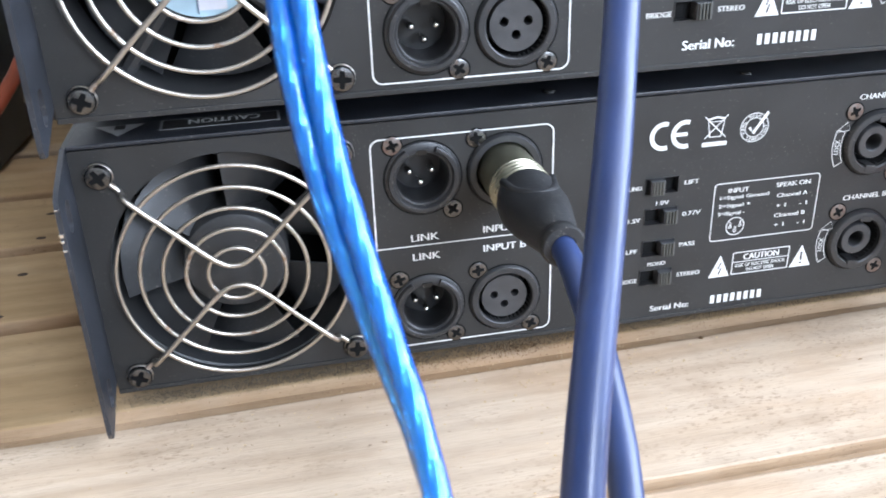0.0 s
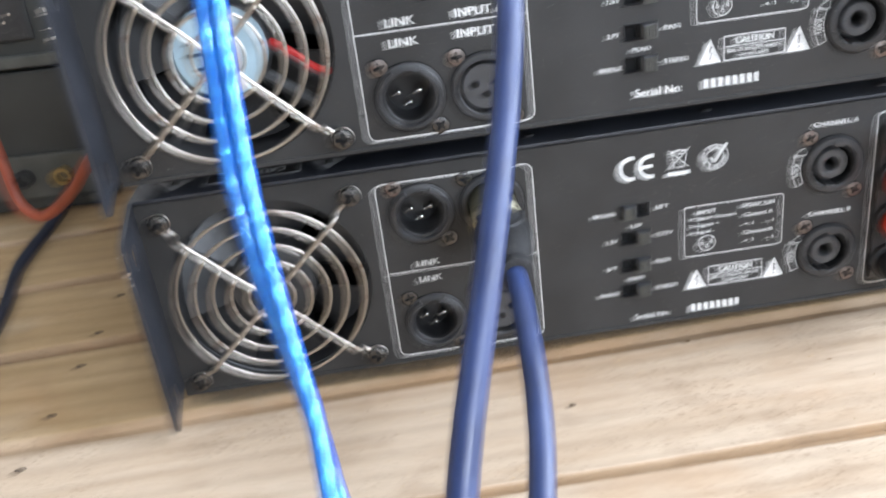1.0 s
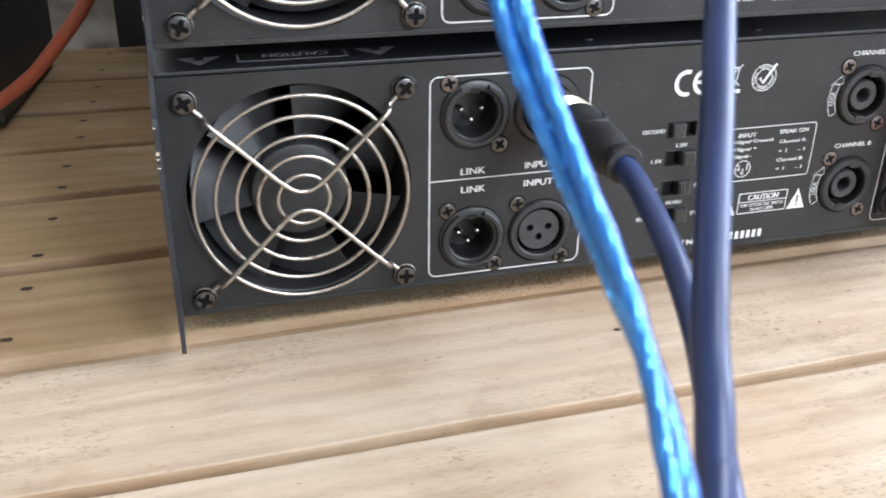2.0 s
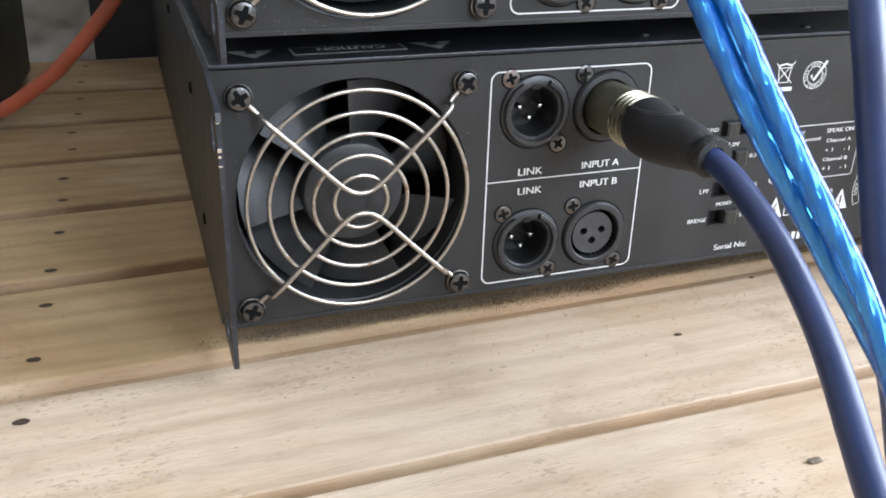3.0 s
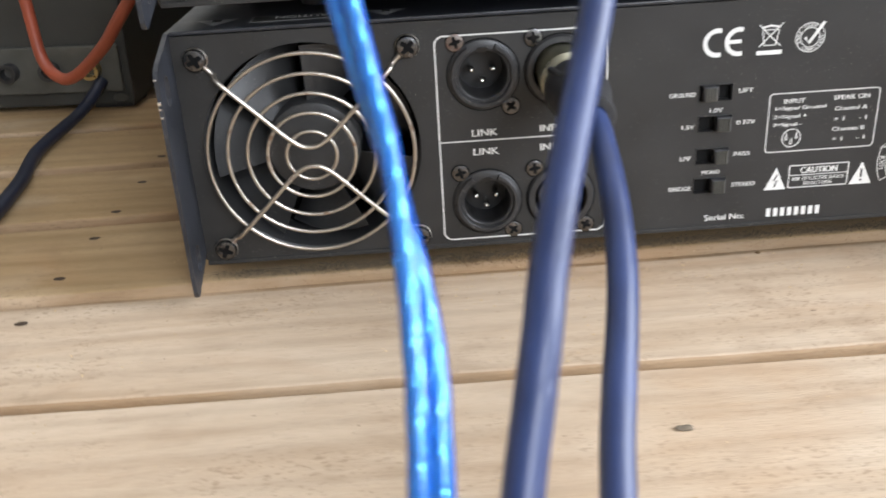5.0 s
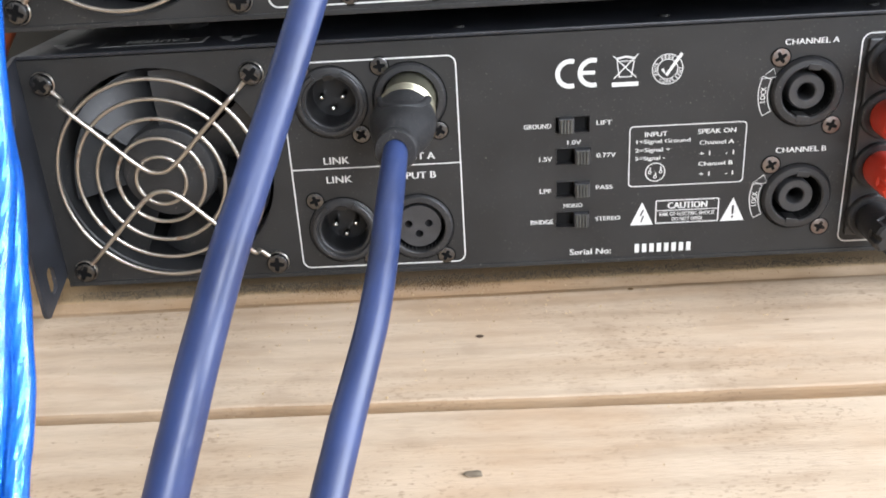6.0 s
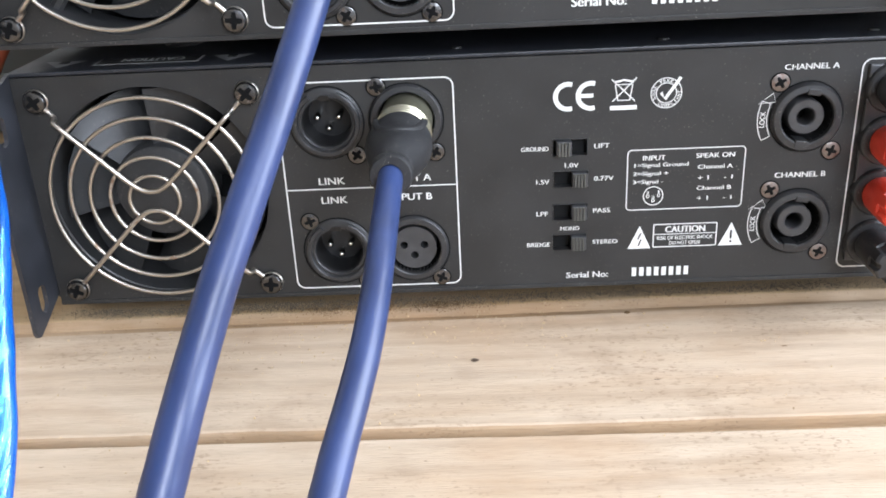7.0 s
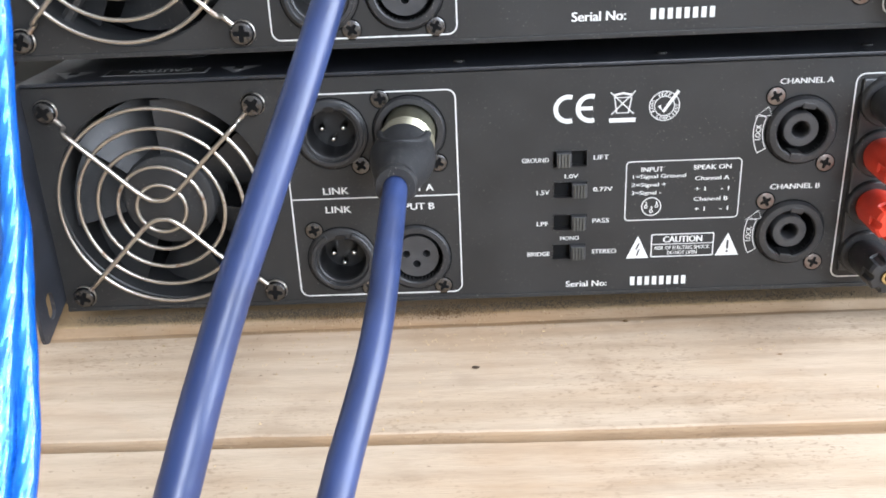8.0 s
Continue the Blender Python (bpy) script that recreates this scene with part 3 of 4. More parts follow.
def slide_switch(parent, cx, cz, right):
    s = empty("slide_switch", parent=parent)
    w, h = 0.0061, 0.0031
    part("slot", plate(rounded(cx - w, cx + w, cz - h, cz + h, 0.0002, 1), 0.0028, 0.001), M_DARK, s)
    bm = bmesh.new()
    for x0, x1, z0, z1 in ((cx - w, cx - w + 0.0002, cz - h, cz + h), (cx + w - 0.0002, cx + w, cz - h, cz + h), (cx - w, cx + w, cz - h, cz - h + 0.0002), (cx - w, cx + w, cz + h - 0.0002, cz + h)):
        box(x0, x1, -0.0003, 0.0028, z0, z1, bm=bm)
    part("rim", bm, M_PLASTIC, s)
    k0 = cx + (0.0004 if right > 0 else -0.0048)
    knob = part("slider", box(k0, k0 + 0.0052, -0.0022, 0.0025, cz - h + 0.0005, cz + h - 0.0005, 0.0003), M_GREY_PLASTIC, s)
    for k in range(4):
        x = k0 + 0.0006 + k * 0.0011
        part("ridge", box(x, x + 0.0006, -0.0029, -0.0018, cz - h + 0.0006, cz + h - 0.0006, 0.0001, segs=1), M_DEVSTRIP, knob)


def binding_post(parent, cx, cz, mat):
    s = empty("binding_post", parent=parent)
    tagged(s, "red plastic binding post with brass core" if mat is M_RED else "black plastic binding post with brass core")
    part("collar", lathe(cx, cz, [(0.0085, 0.0), (0.0085, -0.0035), (0.0080, -0.004), (0.005, -0.004)], 36), M_PLASTIC, s, smooth=40)
    bm, segs, rings = bmesh.new(), 48, []
    for y, r0, dip in ((-0.0042, 0.0060, 0), (-0.006, 0.0065, 0), (-0.0160, 0.0068, 0), (-0.0175, 0.0068, 0), (-0.0177, 0.0068, 0.14), (-0.0222, 0.0067, 0.20), (-0.0232, 0.0059, 0.20)):
        ring = []
        for k in range(segs):
            a = 2 * math.pi * k / segs
            r = r0 * (1 - dip * (math.cos(6 * a) > 0.6))
            ring.append(bm.verts.new((cx + r * math.cos(a), y, cz + r * math.sin(a))))
        rings.append(ring)
    inner = [bm.verts.new((cx + 0.0026 * math.cos(2 * math.pi * k / segs), -0.0234, cz + 0.0026 * math.sin(2 * math.pi * k / segs))) for k in range(segs)]
    rings.append(inner)
    for a, b in zip(rings, rings[1:]):
        for k in range(segs):
            j = (k + 1) % segs
            bm.faces.new((a[k], a[j], b[j], b[k]))
    part("cap", bm, mat, s, smooth=30)
    part("core", lathe(cx, cz, [(0.0026, -0.0226), (0.0026, -0.0243), (0.0017, -0.0243), (0.0017, -0.019), (0, -0.019)], 24), M_BRASS, s, "brass core", smooth=40)


def warning_triangle(parent, x0, x1, z0, z1, sign):
    mid = (x0 + x1) / 2
    part("warning_triangle", plate([(x0, z0), (x1, z0), (mid, z1)], PRINT, 0.0), M_WHITE, parent)
    h = z1 - z0
    if sign == "!":
        part("exclamation_mark", box(mid - 0.00035, mid + 0.00035, PRINT - 0.0002, PRINT - 0.0001, z0 + h * 0.3, z0 + h * 0.68), M_BLACK, parent)
        part("exclamation_dot", box(mid - 0.00035, mid + 0.00035, PRINT - 0.0002, PRINT - 0.0001, z0 + h * 0.14, z0 + h * 0.22), M_BLACK, parent)
    else:
        zig = [(mid + 0.0005, z0 + h * 0.68), (mid - 0.0006, z0 + h * 0.40), (mid + 0.0006, z0 + h * 0.42), (mid - 0.0003, z0 + h * 0.12)]
        part("lightning_bolt", strip(zig, 0.00055, PRINT - 0.00015, closed=False), M_BLACK, parent)


def marks(parent):
    """The printed approval marks."""
    for cx, e in ((0.2017, False), (0.2093, True)):
        arc = [(cx + 0.0003 + 0.0043 * math.cos(radians(a)), 0.0781 + 0.0043 * math.sin(radians(a))) for a in range(72, 289, 12)]
        part("approval_letter", strip(arc, 0.0016, PRINT, closed=False), M_WHITE, parent)
        if e:
            part("approval_letter", box(cx - 0.0034, cx + 0.0011, PRINT, PRINT + 0.00005, 0.0775, 0.0788), M_WHITE, parent)
    bx, top, low = 0.2206, 0.0825, 0.0757
    part("bin_cross", strip([(bx - 0.0042, top + 0.0009), (bx + 0.0038, low)], 0.0004, PRINT, closed=False), M_WHITE, parent)
    part("bin_cross", strip([(bx + 0.0042, top + 0.0012), (bx - 0.0038, low)], 0.0004, PRINT, closed=False), M_WHITE, parent)
    part("bin_outline", strip([(bx - 0.0029, top - 0.001), (bx + 0.0029, top - 0.001), (bx + 0.0020, low + 0.0004), (bx - 0.0020, low + 0.0004)], 0.0005, PRINT), M_WHITE, parent)
    part("bin_lid", strip([(bx - 0.0033, top - 0.0002), (bx, top + 0.0005), (bx + 0.0033, top - 0.0002)], 0.0007, PRINT, closed=False), M_WHITE, parent)
    part("bin_bar", box(bx - 0.0045, bx + 0.0045, PRINT, PRINT + 0.00005, 0.0728, 0.0743), M_WHITE, parent)
    cx, cz = 0.2348, 0.0780
    part("round_mark", strip(circle(cx, cz, 0.0051, 40), 0.0003, PRINT), M_WHITE, parent)
    part("round_mark", strip(circle(cx, cz, 0.0034, 40), 0.0003, PRINT), M_WHITE, parent)
    for word, mid, step in (("WEEE", 92, -17), ("RoHS", 178, -16), ("COMPLIANT", 301, 15.5)):
        for k, c in enumerate(word):
            a = mid + step * (k - (len(word) - 1) / 2)
            up = a - 90 if step < 0 else a + 90
            m = pose(cx + 0.00425 * math.cos(radians(a)), PRINT, cz + 0.00425 * math.sin(radians(a)), 90, 0, 0) @ pose(0, 0, 0, 0, 0, up)
            lettering(c, 0, 0, 0.00035 if c == "I" else 0.00085, 0.00105, PRINT, M_WHITE, parent, m, 0.04)
    part("tick", strip([(cx - 0.0018, cz + 0.0002), (cx - 0.0004, cz - 0.0020), (cx + 0.0046, cz + 0.0052)], 0.0011, PRINT - 0.0001, closed=False), M_WHITE, parent)


SLOPE = 0.030      # the chassis runs back at a slight angle to its rear panel
TOP, LOW, LEFT, RIGHT, DEEP = 0.0922, 0.0081, 0.0140, 0.4500, 0.410


def shear(bm):
    for v in bm.verts:
        if v.co.y > 0.0016:
            v.co.x += SLOPE * v.co.y
    return bm


def amplifier(m, upper):
    amp = empty("power_amplifier", m)
    tagged(amp, "upper black power amplifier, rear panel with fan, stacked on another" if upper else "lower black power amplifier, rear panel with fan, standing on slats", "amplifier", "stacked amplifiers")
    fx, fz = 0.0579, 0.0489
    sx0, sx1, sz0, sz1 = 0.0219, 0.0940, 0.0134, 0.0843
    dx, dz = (0.1198, 0.1470), (0.0724, 0.0246)
    switches = ((0.2028, 0.0602, -1), (0.2032, 0.0487, 1), (0.2031, 0.0363, 1), (0.2029, 0.0247, 1))
    holes = [circle(fx, fz, 0.0388, 64)]
    holes += [circle(x, z, 0.0094 + 0.0003 * (i == 1), 36) for i, x in enumerate(dx) for z in dz]
    holes += [circle(0.2822, z, 0.0089, 36) for z in (0.0677, 0.0297)]
    holes += [[(x - 0.0061, z - 0.0031), (x + 0.0061, z - 0.0031), (x + 0.0061, z + 0.0031), (x - 0.0061, z + 0.0031)] for x, z, _ in switches]
    part("rear_panel", plate(rounded(LEFT, RIGHT, LOW, TOP, 0.0006, 2), 0.0, 0.0015, holes), M_BLACK, amp)
    # folded covers: bottom tray with lip, top with lip, sides running on as rack flanges
    part("bottom_tray", shear(box(LEFT, RIGHT, 0.0016, DEEP, LOW - 0.0012, LOW + 0.0002)), M_STEEL_BLACK, amp)
    part("bottom_lip", box(LEFT, RIGHT, -0.0005, 0.0016, LOW - 0.0013, LOW + 0.0004, 0.0003), M_BLACK, amp)
    part("top_cover", shear(box(LEFT, RIGHT, 0.0004, DEEP, TOP + 0.0003, TOP + 0.0016, 0.0004)), M_STEEL_BLACK, amp)
    part("side_cover", shear(box(RIGHT, RIGHT + 0.0015, 0.0, DEEP, LOW, TOP)), M_STEEL_BLACK, amp)
    # near side: an outline in the y-z plane with slots in both free corners
    def side_outline():
        return [(DEEP, LOW - 0.001), (DEEP, TOP + 0.0012), (0.0, TOP + 0.0012), (-0.0180, TOP - 0.0045), (-0.0212, TOP - 0.0062), (-0.0222, TOP - 0.0085), (-0.0226, LOW - 0.0015), (-0.0216, LOW - 0.0035), (-0.0196, LOW - 0.0040), (0.0, LOW + 0.0035), (0.004, LOW - 0.001)]
    slot = lambda cy, cz: [(cy + 0.0030 * math.cos(radians(a)), cz + (0.0022 if math.sin(radians(a)) > 0 else -0.0022) + 0.0030 * math.sin(radians(a))) for a in range(3, 363, 20)]
    bm = plate(side_outline(), 0.0, 0.0015, [slot(-0.0125, TOP - 0.0150), slot(-0.0125, LOW + 0.0075)])
    for v in bm.verts:
        v.co = Vector((LEFT - 0.0015 + v.co.y, v.co.x, v.co.z))
    part("side_flange", shear(bm), M_STEEL_BLACK, amp, "dark painted side plate running on as a slotted rack flange")
    rng = random.Random(9 + upper)
    for k in range(5):
        z = TOP - 0.0090 - rng.uniform(0, 0.018) if k < 4 else LOW + 0.012
        part("worn_edge", box(LEFT - 0.00165, LEFT - rng.uniform(0.0002, 0.001), -0.0224, -0.0217 + rng.uniform(0, 0.0008), z, z + rng.uniform(0.0004, 0.0014), 0.0001, segs=1), M_PIN, amp, "bare metal where the paint is worn off")
    # dark domes stand in for holes in the side, the shade in their colour
    for y, z in ((0.06, TOP - 0.02), (0.17, TOP - 0.012), (0.045, LOW + 0.02), (0.30, TOP - 0.02)):
        bm = lathe(0, 0, [(0.0022, 0), (0.0020, -0.0006), (0, -0.0008)], 16)
        bmesh.ops.transform(bm, matrix=pose(LEFT - 0.0015 + SLOPE * y, y, z, 0, 0, -90), verts=bm.verts)
        part("side_hole_mark", bm, M_SLOT, amp, smooth=50)
    part("face_plate", box(-0.016, RIGHT + 0.03, DEEP, DEEP + 0.006, LOW - 0.004, TOP + 0.003, 0.0008), M_STEEL_BLACK, amp, "dark front plate wider than the chassis")
    # dark sheet added behind the panel, for the unlit inside of the chassis
    part("dark_backing", box(0.101, RIGHT - 0.01, 0.055, 0.057, LOW + 0.003, TOP - 0.003), M_DARK, amp)
    for x in (0.06, 0.40):
        for y in (0.05, 0.35):
            bm = bmesh.new()
            bmesh.ops.create_cone(bm, cap_ends=True, segments=20, radius1=0.007, radius2=0.008, depth=LOW + (0.0042 if upper else 0.0))
            z = LOW - 0.0013 - (LOW + (0.0042 if upper else 0)) / 2
            bmesh.ops.translate(bm, vec=(x + SLOPE * y, y, z + 0.0002), verts=bm.verts)
            part("foot", bm, M_RUBBER, amp)
    for x in (0.165, 0.235, 0.305, 0.375):
        part("edge_screw", lathe(x, 0, [(0.0020, 0), (0.0018, 0.0006), (0, 0.0007)], 16), M_BLACK, amp, smooth=50).matrix_basis = pose(0, 0.010, TOP + 0.0017, 90, 0, 0)
    fan(amp, fx, fz, upper)
    fan_guard(amp, fx, fz, sx0, sx1, sz0, sz1, upper)
    for i, (x, z) in enumerate(((sx0, sz1), (sx1, sz1), (sx0, sz0), (sx1, sz0))):
        screw(x, z, 0.0040, -0.0016, amp, M_SCREW, 0.5 + 0.33 * i)
    xlr_male(amp, dx[0], dz[0], True)
    xlr_male(amp, dx[0], dz[1], upper)
    xlr_female(amp, dx[1], dz[0], upper, plugged=not upper)
    xlr_female(amp, dx[1], dz[1], upper)
    part("frame_line", strip(rounded(0.1033, 0.1634, 0.0102, 0.0866, 0.0030), 0.00048, PRINT), M_WHITE, amp)
    part("frame_line", box(0.1035, 0.1632, PRINT, PRINT + 0.00004, 0.0483, 0.0487), M_WHITE, amp)
    words = [("LINK", 0.1196, 0.0514, 0.0093, 0.0025), ("LINK", 0.1199, 0.0443, 0.0093, 0.0025), ("INPUT A", 0.1470, 0.0516, 0.0150, 0.0025), ("INPUT B", 0.1470, 0.0445, 0.0150, 0.0025),
             ("GROUND", 0.1907, 0.0601, 0.0095, 0.0016), ("LIFT", 0.2137, 0.0605, 0.0053, 0.0016), ("1.0V", 0.2034, 0.0538, 0.0048, 0.0016),
             ("1.5V", 0.1934, 0.0480, 0.0046, 0.0016), ("0.77V", 0.2146, 0.0486, 0.0068, 0.0016), ("LPF", 0.1932, 0.0360, 0.0042, 0.0016),
             ("PASS", 0.2141, 0.0366, 0.0060, 0.0016), ("MONO", 0.2030, 0.0301, 0.0068, 0.0015), ("BRIDGE", 0.1918, 0.0241, 0.0082, 0.0016), ("STEREO", 0.2156, 0.0245, 0.0090, 0.0016),
             ("INPUT", 0.2318, 0.0553, 0.0078, 0.0017), ("1=Signal Ground", 0.2344, 0.0525, 0.0187, 0.0018), ("2=Signal +", 0.2308, 0.0494, 0.0123, 0.0018), ("3=Signal -", 0.2300, 0.0464, 0.0105, 0.0018),
             ("SPEAK ON", 0.2528, 0.0555, 0.0132, 0.0017), ("Channel A", 0.2530, 0.0514, 0.0120, 0.0015), ("+ 1     - 1", 0.2532, 0.0474, 0.0120, 0.0015),
             ("Channel B", 0.2530, 0.0436, 0.0120, 0.0015), ("+ 1     - 1", 0.2534, 0.0398, 0.0120, 0.0015), ("CHANNEL A", 0.2824, 0.0850, 0.0180, 0.0019), ("CHANNEL B", 0.2824, 0.0472, 0.0175, 0.0019)]
    for text, x, z, w, h in words:
        big = upper and h == 0.0025
        lettering(text, x, z, w * (1.14 if big else 1), h * (1.18 if big else 1), PRINT, M_WHITE, amp, bold=0.05 if big else 0.03)
    if upper:
        lettering("Serial No:", 0.2090, 0.0140, 0.0175, 0.0030, PRINT, M_WHITE, amp, bold=0.045)
    else:
        lettering("Serial No:", 0.2094, 0.0116, 0.0152, 0.0023, PRINT, M_WHITE, amp)
    for k in range(8):
        x, z0 = 0.2256 + k * 0.00268, 0.0103 + (0.002 if upper else 0)
        part("number_bar", box(x, x + 0.0016, PRINT, PRINT + 0.00005, z0, z0 + 0.0034), M_WHITE, amp)
    part("info_frame", strip(rounded(0.2227, 0.2629, 0.0362, 0.0583, 0.0014), 0.00035, PRINT), M_WHITE, amp)
    part("pin_diagram", strip(circle(0.2320, 0.0413, 0.0034, 32), 0.00035, PRINT), M_WHITE, amp)
    for ox, oz, digit in ((-0.0019, -0.0001, "2"), (0.0019, 0.0001, "1"), (0, -0.0018, "3")):
        part("pin_dot", strip(circle(0.2320 + ox, 0.0413 + oz, 0.0005, 12), 0.0003, PRINT), M_WHITE, amp)
        lettering(digit, 0.2320 + ox, 0.0413 + oz + 0.0013, 0.0009 if digit != "1" else 0.0005, 0.0012, PRINT, M_WHITE, amp)
    warning_triangle(amp, 0.2237, 0.2319, 0.0212, 0.0301, "z")
    warning_triangle(amp, 0.2560, 0.2645, 0.0213, 0.0302, "!")
    part("caution_frame", strip(rounded(0.2328, 0.2551, 0.0216, 0.0303, 0.0002, 1), 0.0004, PRINT), M_WHITE, amp)
    lettering("CAUTION", 0.2440, 0.0283, 0.0142, 0.0024, PRINT, M_WHITE, amp, bold=0.05)
    part("caution_line", box(0.2330, 0.2549, PRINT, PRINT + 0.00005, 0.0263, 0.0266), M_WHITE, amp)
    lettering("RISK OF ELECTRIC SHOCK", 0.2440, 0.0250, 0.0198, 0.0014, PRINT, M_WHITE, amp, bold=0.02)
    lettering("DO NOT OPEN", 0.2440, 0.0230, 0.0108, 0.0014, PRINT, M_WHITE, amp, bold=0.02)
    marks(amp)
    for x, z, side in switches:
        slide_switch(amp, x, z, side)
    for z in (0.0677, 0.0297):
        speaker_socket(amp, 0.2822, z)
    part("post_frame", strip(rounded(0.2990, 0.3275, 0.0112, 0.0866, 0.0030), 0.00048, PRINT), M_WHITE, amp)
    part("post_plate", box(0.3010, 0.3160, -0.0016, 0.0, 0.0140, 0.0850, 0.0006), M_GREY_PLASTIC, amp)
    for z, mat in ((0.0772, M_PLASTIC), (0.0590, M_RED), (0.0405, M_RED), (0.0215, M_PLASTIC)):
        binding_post(amp, 0.3090, z, mat)
    # mains inlet and fuse holder beyond the posts
    lettering("AC IN", 0.3395, 0.0505, 0.0110, 0.0020, PRINT, M_WHITE, amp)
    part("mains_inlet", box(0.3320, 0.3620, -0.0090, 0.0, 0.0160, 0.0440, 0.0020), M_PLASTIC, amp)
    part("fuse_holder", lathe(0.3400, 0.0660, [(0.0075, 0), (0.0075, -0.010), (0.0068, -0.0115), (0, -0.0115)], 32), M_PLASTIC, amp, smooth=40)
    # sticker on the cover, printed to be read from the front of the amplifier
    zt = TOP + 0.0018
    st = empty("cover_sticker", parent=amp)
    flat = lambda x, y: pose(x, y, zt + 0.0002, 0, 0, 180)
    part("sticker_frame", box(0.0405, 0.0770, 0.0070, 0.0165, zt, zt + 0.0001), M_GREYPRINT, st)
    part("sticker_field", box(0.0413, 0.0762, 0.0076, 0.0159, zt + 0.0001, zt + 0.00015), M_BLACK, st)
    lettering("CAUTION", 0, 0, 0.022, 0.0042, 0, M_WHITE, st, flat(0.0600, 0.0125))
    for x0 in (0.0210, 0.0800):
        bm = bmesh.new()
        bm.faces.new([bm.verts.new(c) for c in ((x0, 0.0160, zt), (x0 + 0.0150, 0.0160, zt), (x0 + 0.0075, 0.0055, zt))])
        part("sticker_triangle", bm, M_GREYPRINT, st)
        part("sticker_sign", box(x0 + 0.0060, x0 + 0.0090, 0.0115, 0.0150, zt, zt + 0.0002), M_BLACK, st)
    return amp


AMP = pose(0, 0, 0, 0, -1.49, 0)
amplifier(AMP, False)
amplifier(AMP @ Matrix.Translation((0.0015, -0.0080, 0.0965)), True)

# ---- the plug and the cables ----


def xlr_plug(p0, p1):
    plug = empty("cable_plug", Matrix.Translation(p0) @ (Vector(p1) - Vector(p0)).to_track_quat("-Y", "Z").to_matrix().to_4x4())
    tagged(plug, "olive nickel and black rubber cable plug pushed into a socket", "plug")
    L = (Vector(p1) - Vector(p0)).length
    part("shell", lathe(0, 0, [(0, 0.004), (0.0090, 0.004), (0.0091, -0.0158), (0.0088, -0.0164), (0.0087, -0.0270)], 40), M_PLUG, plug, "dull nickel shell", smooth=40)
    for y in (-0.0170, -0.0194, -0.0218, -0.0242):
        part("knurl_ring", lathe(0, 0, [(0.0086, y + 0.0006), (0.0095, y + 0.0003), (0.0095, y - 0.0003), (0.0086, y - 0.0006)], 40), M_PLUGRING, plug, smooth=50)
    bm = lathe(0, 0, [(0.0080, -0.0255), (0.0093, -0.0258), (0.0099, -0.0282), (0.0099, -0.0330), (0.0094, -0.0380), (0.0085, -0.0440), (0.0073, -0.0505), (0.0063, -0.0555), (0.0057, -(L - 0.0052)), (0.0056, -(L - 0.0046)), (0.0061, -(L - 0.0040)), (0.0062, -(L - 0.0012)), (0.0057, -L), (0.0034, -L)], 40)
    for v in bm.verts:
        # flattened thumb grips on two sides
        if -0.047 < v.co.y < -0.027:
            k = 1 - abs((v.co.y + 0.037) / 0.010) ** 2
            if v.co.z > 0.004:
                v.co.z -= 0.0021 * k * (v.co.z / 0.010)
            if abs(v.co.x) > 0.006:
                v.co.x *= 1 + 0.05 * k
    part("boot", bm, M_RUBBER, plug, "black rubber boot", smooth=50)
    ridge = smooth_path([(-0.0076, -0.0262, 0.0058), (-0.0056, -0.0345, 0.0058), (0.0, -0.0400, 0.0066), (0.0056, -0.0345, 0.0058), (0.0076, -0.0262, 0.0058)], 6)
    part("grip_ridge", tube(ridge, 0.0013, 10), M_RUBBER, plug, smooth=60)


PLUG0, PLUG1 = (0.1452, -0.0005, 0.0762), (0.1441, -0.0635, 0.0782)
xlr_plug(PLUG0, PLUG1)

feed = [(0.1440, -0.0590, 0.0783), (0.1440, -0.0680, 0.0769), (0.1438, -0.0760, 0.0745), (0.1432, -0.0915, 0.0682), (0.1423, -0.1045, 0.0613), (0.1407, -0.1172, 0.0540), (0.1384, -0.1282, 0.0472), (0.1364, -0.1362, 0.0418),
        (0.1351, -0.1415, 0.0380), (0.1318, -0.1570, 0.0270), (0.1290, -0.1810, 0.0130), (0.1320, -0.2150, 0.0046), (0.1400, -0.2600, 0.0038), (0.1500, -0.3300, 0.0038)]
ob = part("signal_cable", tube(smooth_path(feed), lambda k: 0.0035 + 0.0006 * min(1, k * 1.7), 20), M_CABLE, None, smooth=60)
tagged(ob, "thick dark blue rubber signal cable running from the plug", "cable")

hang = [(0.1480, 0.1500, 0.1990), (0.1500, 0.0500, 0.2030), (0.1500, -0.0150, 0.2080), (0.1475, -0.0620, 0.1960), (0.1430, -0.0890, 0.1690), (0.1388, -0.1020, 0.1490), (0.1352, -0.1115, 0.1375), (0.1320, -0.1194, 0.1275), (0.1269, -0.1313, 0.1125), (0.1218, -0.1428, 0.0982), (0.1182, -0.1511, 0.0880), (0.1151, -0.1592, 0.0778),
        (0.1130, -0.1668, 0.0697), (0.1111, -0.1727, 0.0620), (0.1102, -0.1755, 0.0585), (0.1070, -0.1850, 0.0450), (0.1040, -0.2000, 0.0260), (0.1010, -0.2200, 0.0090), (0.0990, -0.2500, 0.0038), (0.0950, -0.3300, 0.0038)]
ob = part("hanging_cable", tube(smooth_path(hang), lambda k: 0.0035 + 0.0006 * min(1, max(0, (k - 0.3) * 2.5)), 20), M_CABLE, None, smooth=60)
tagged(ob, "thick dark blue rubber cable hanging in front of amplifiers", "cable")

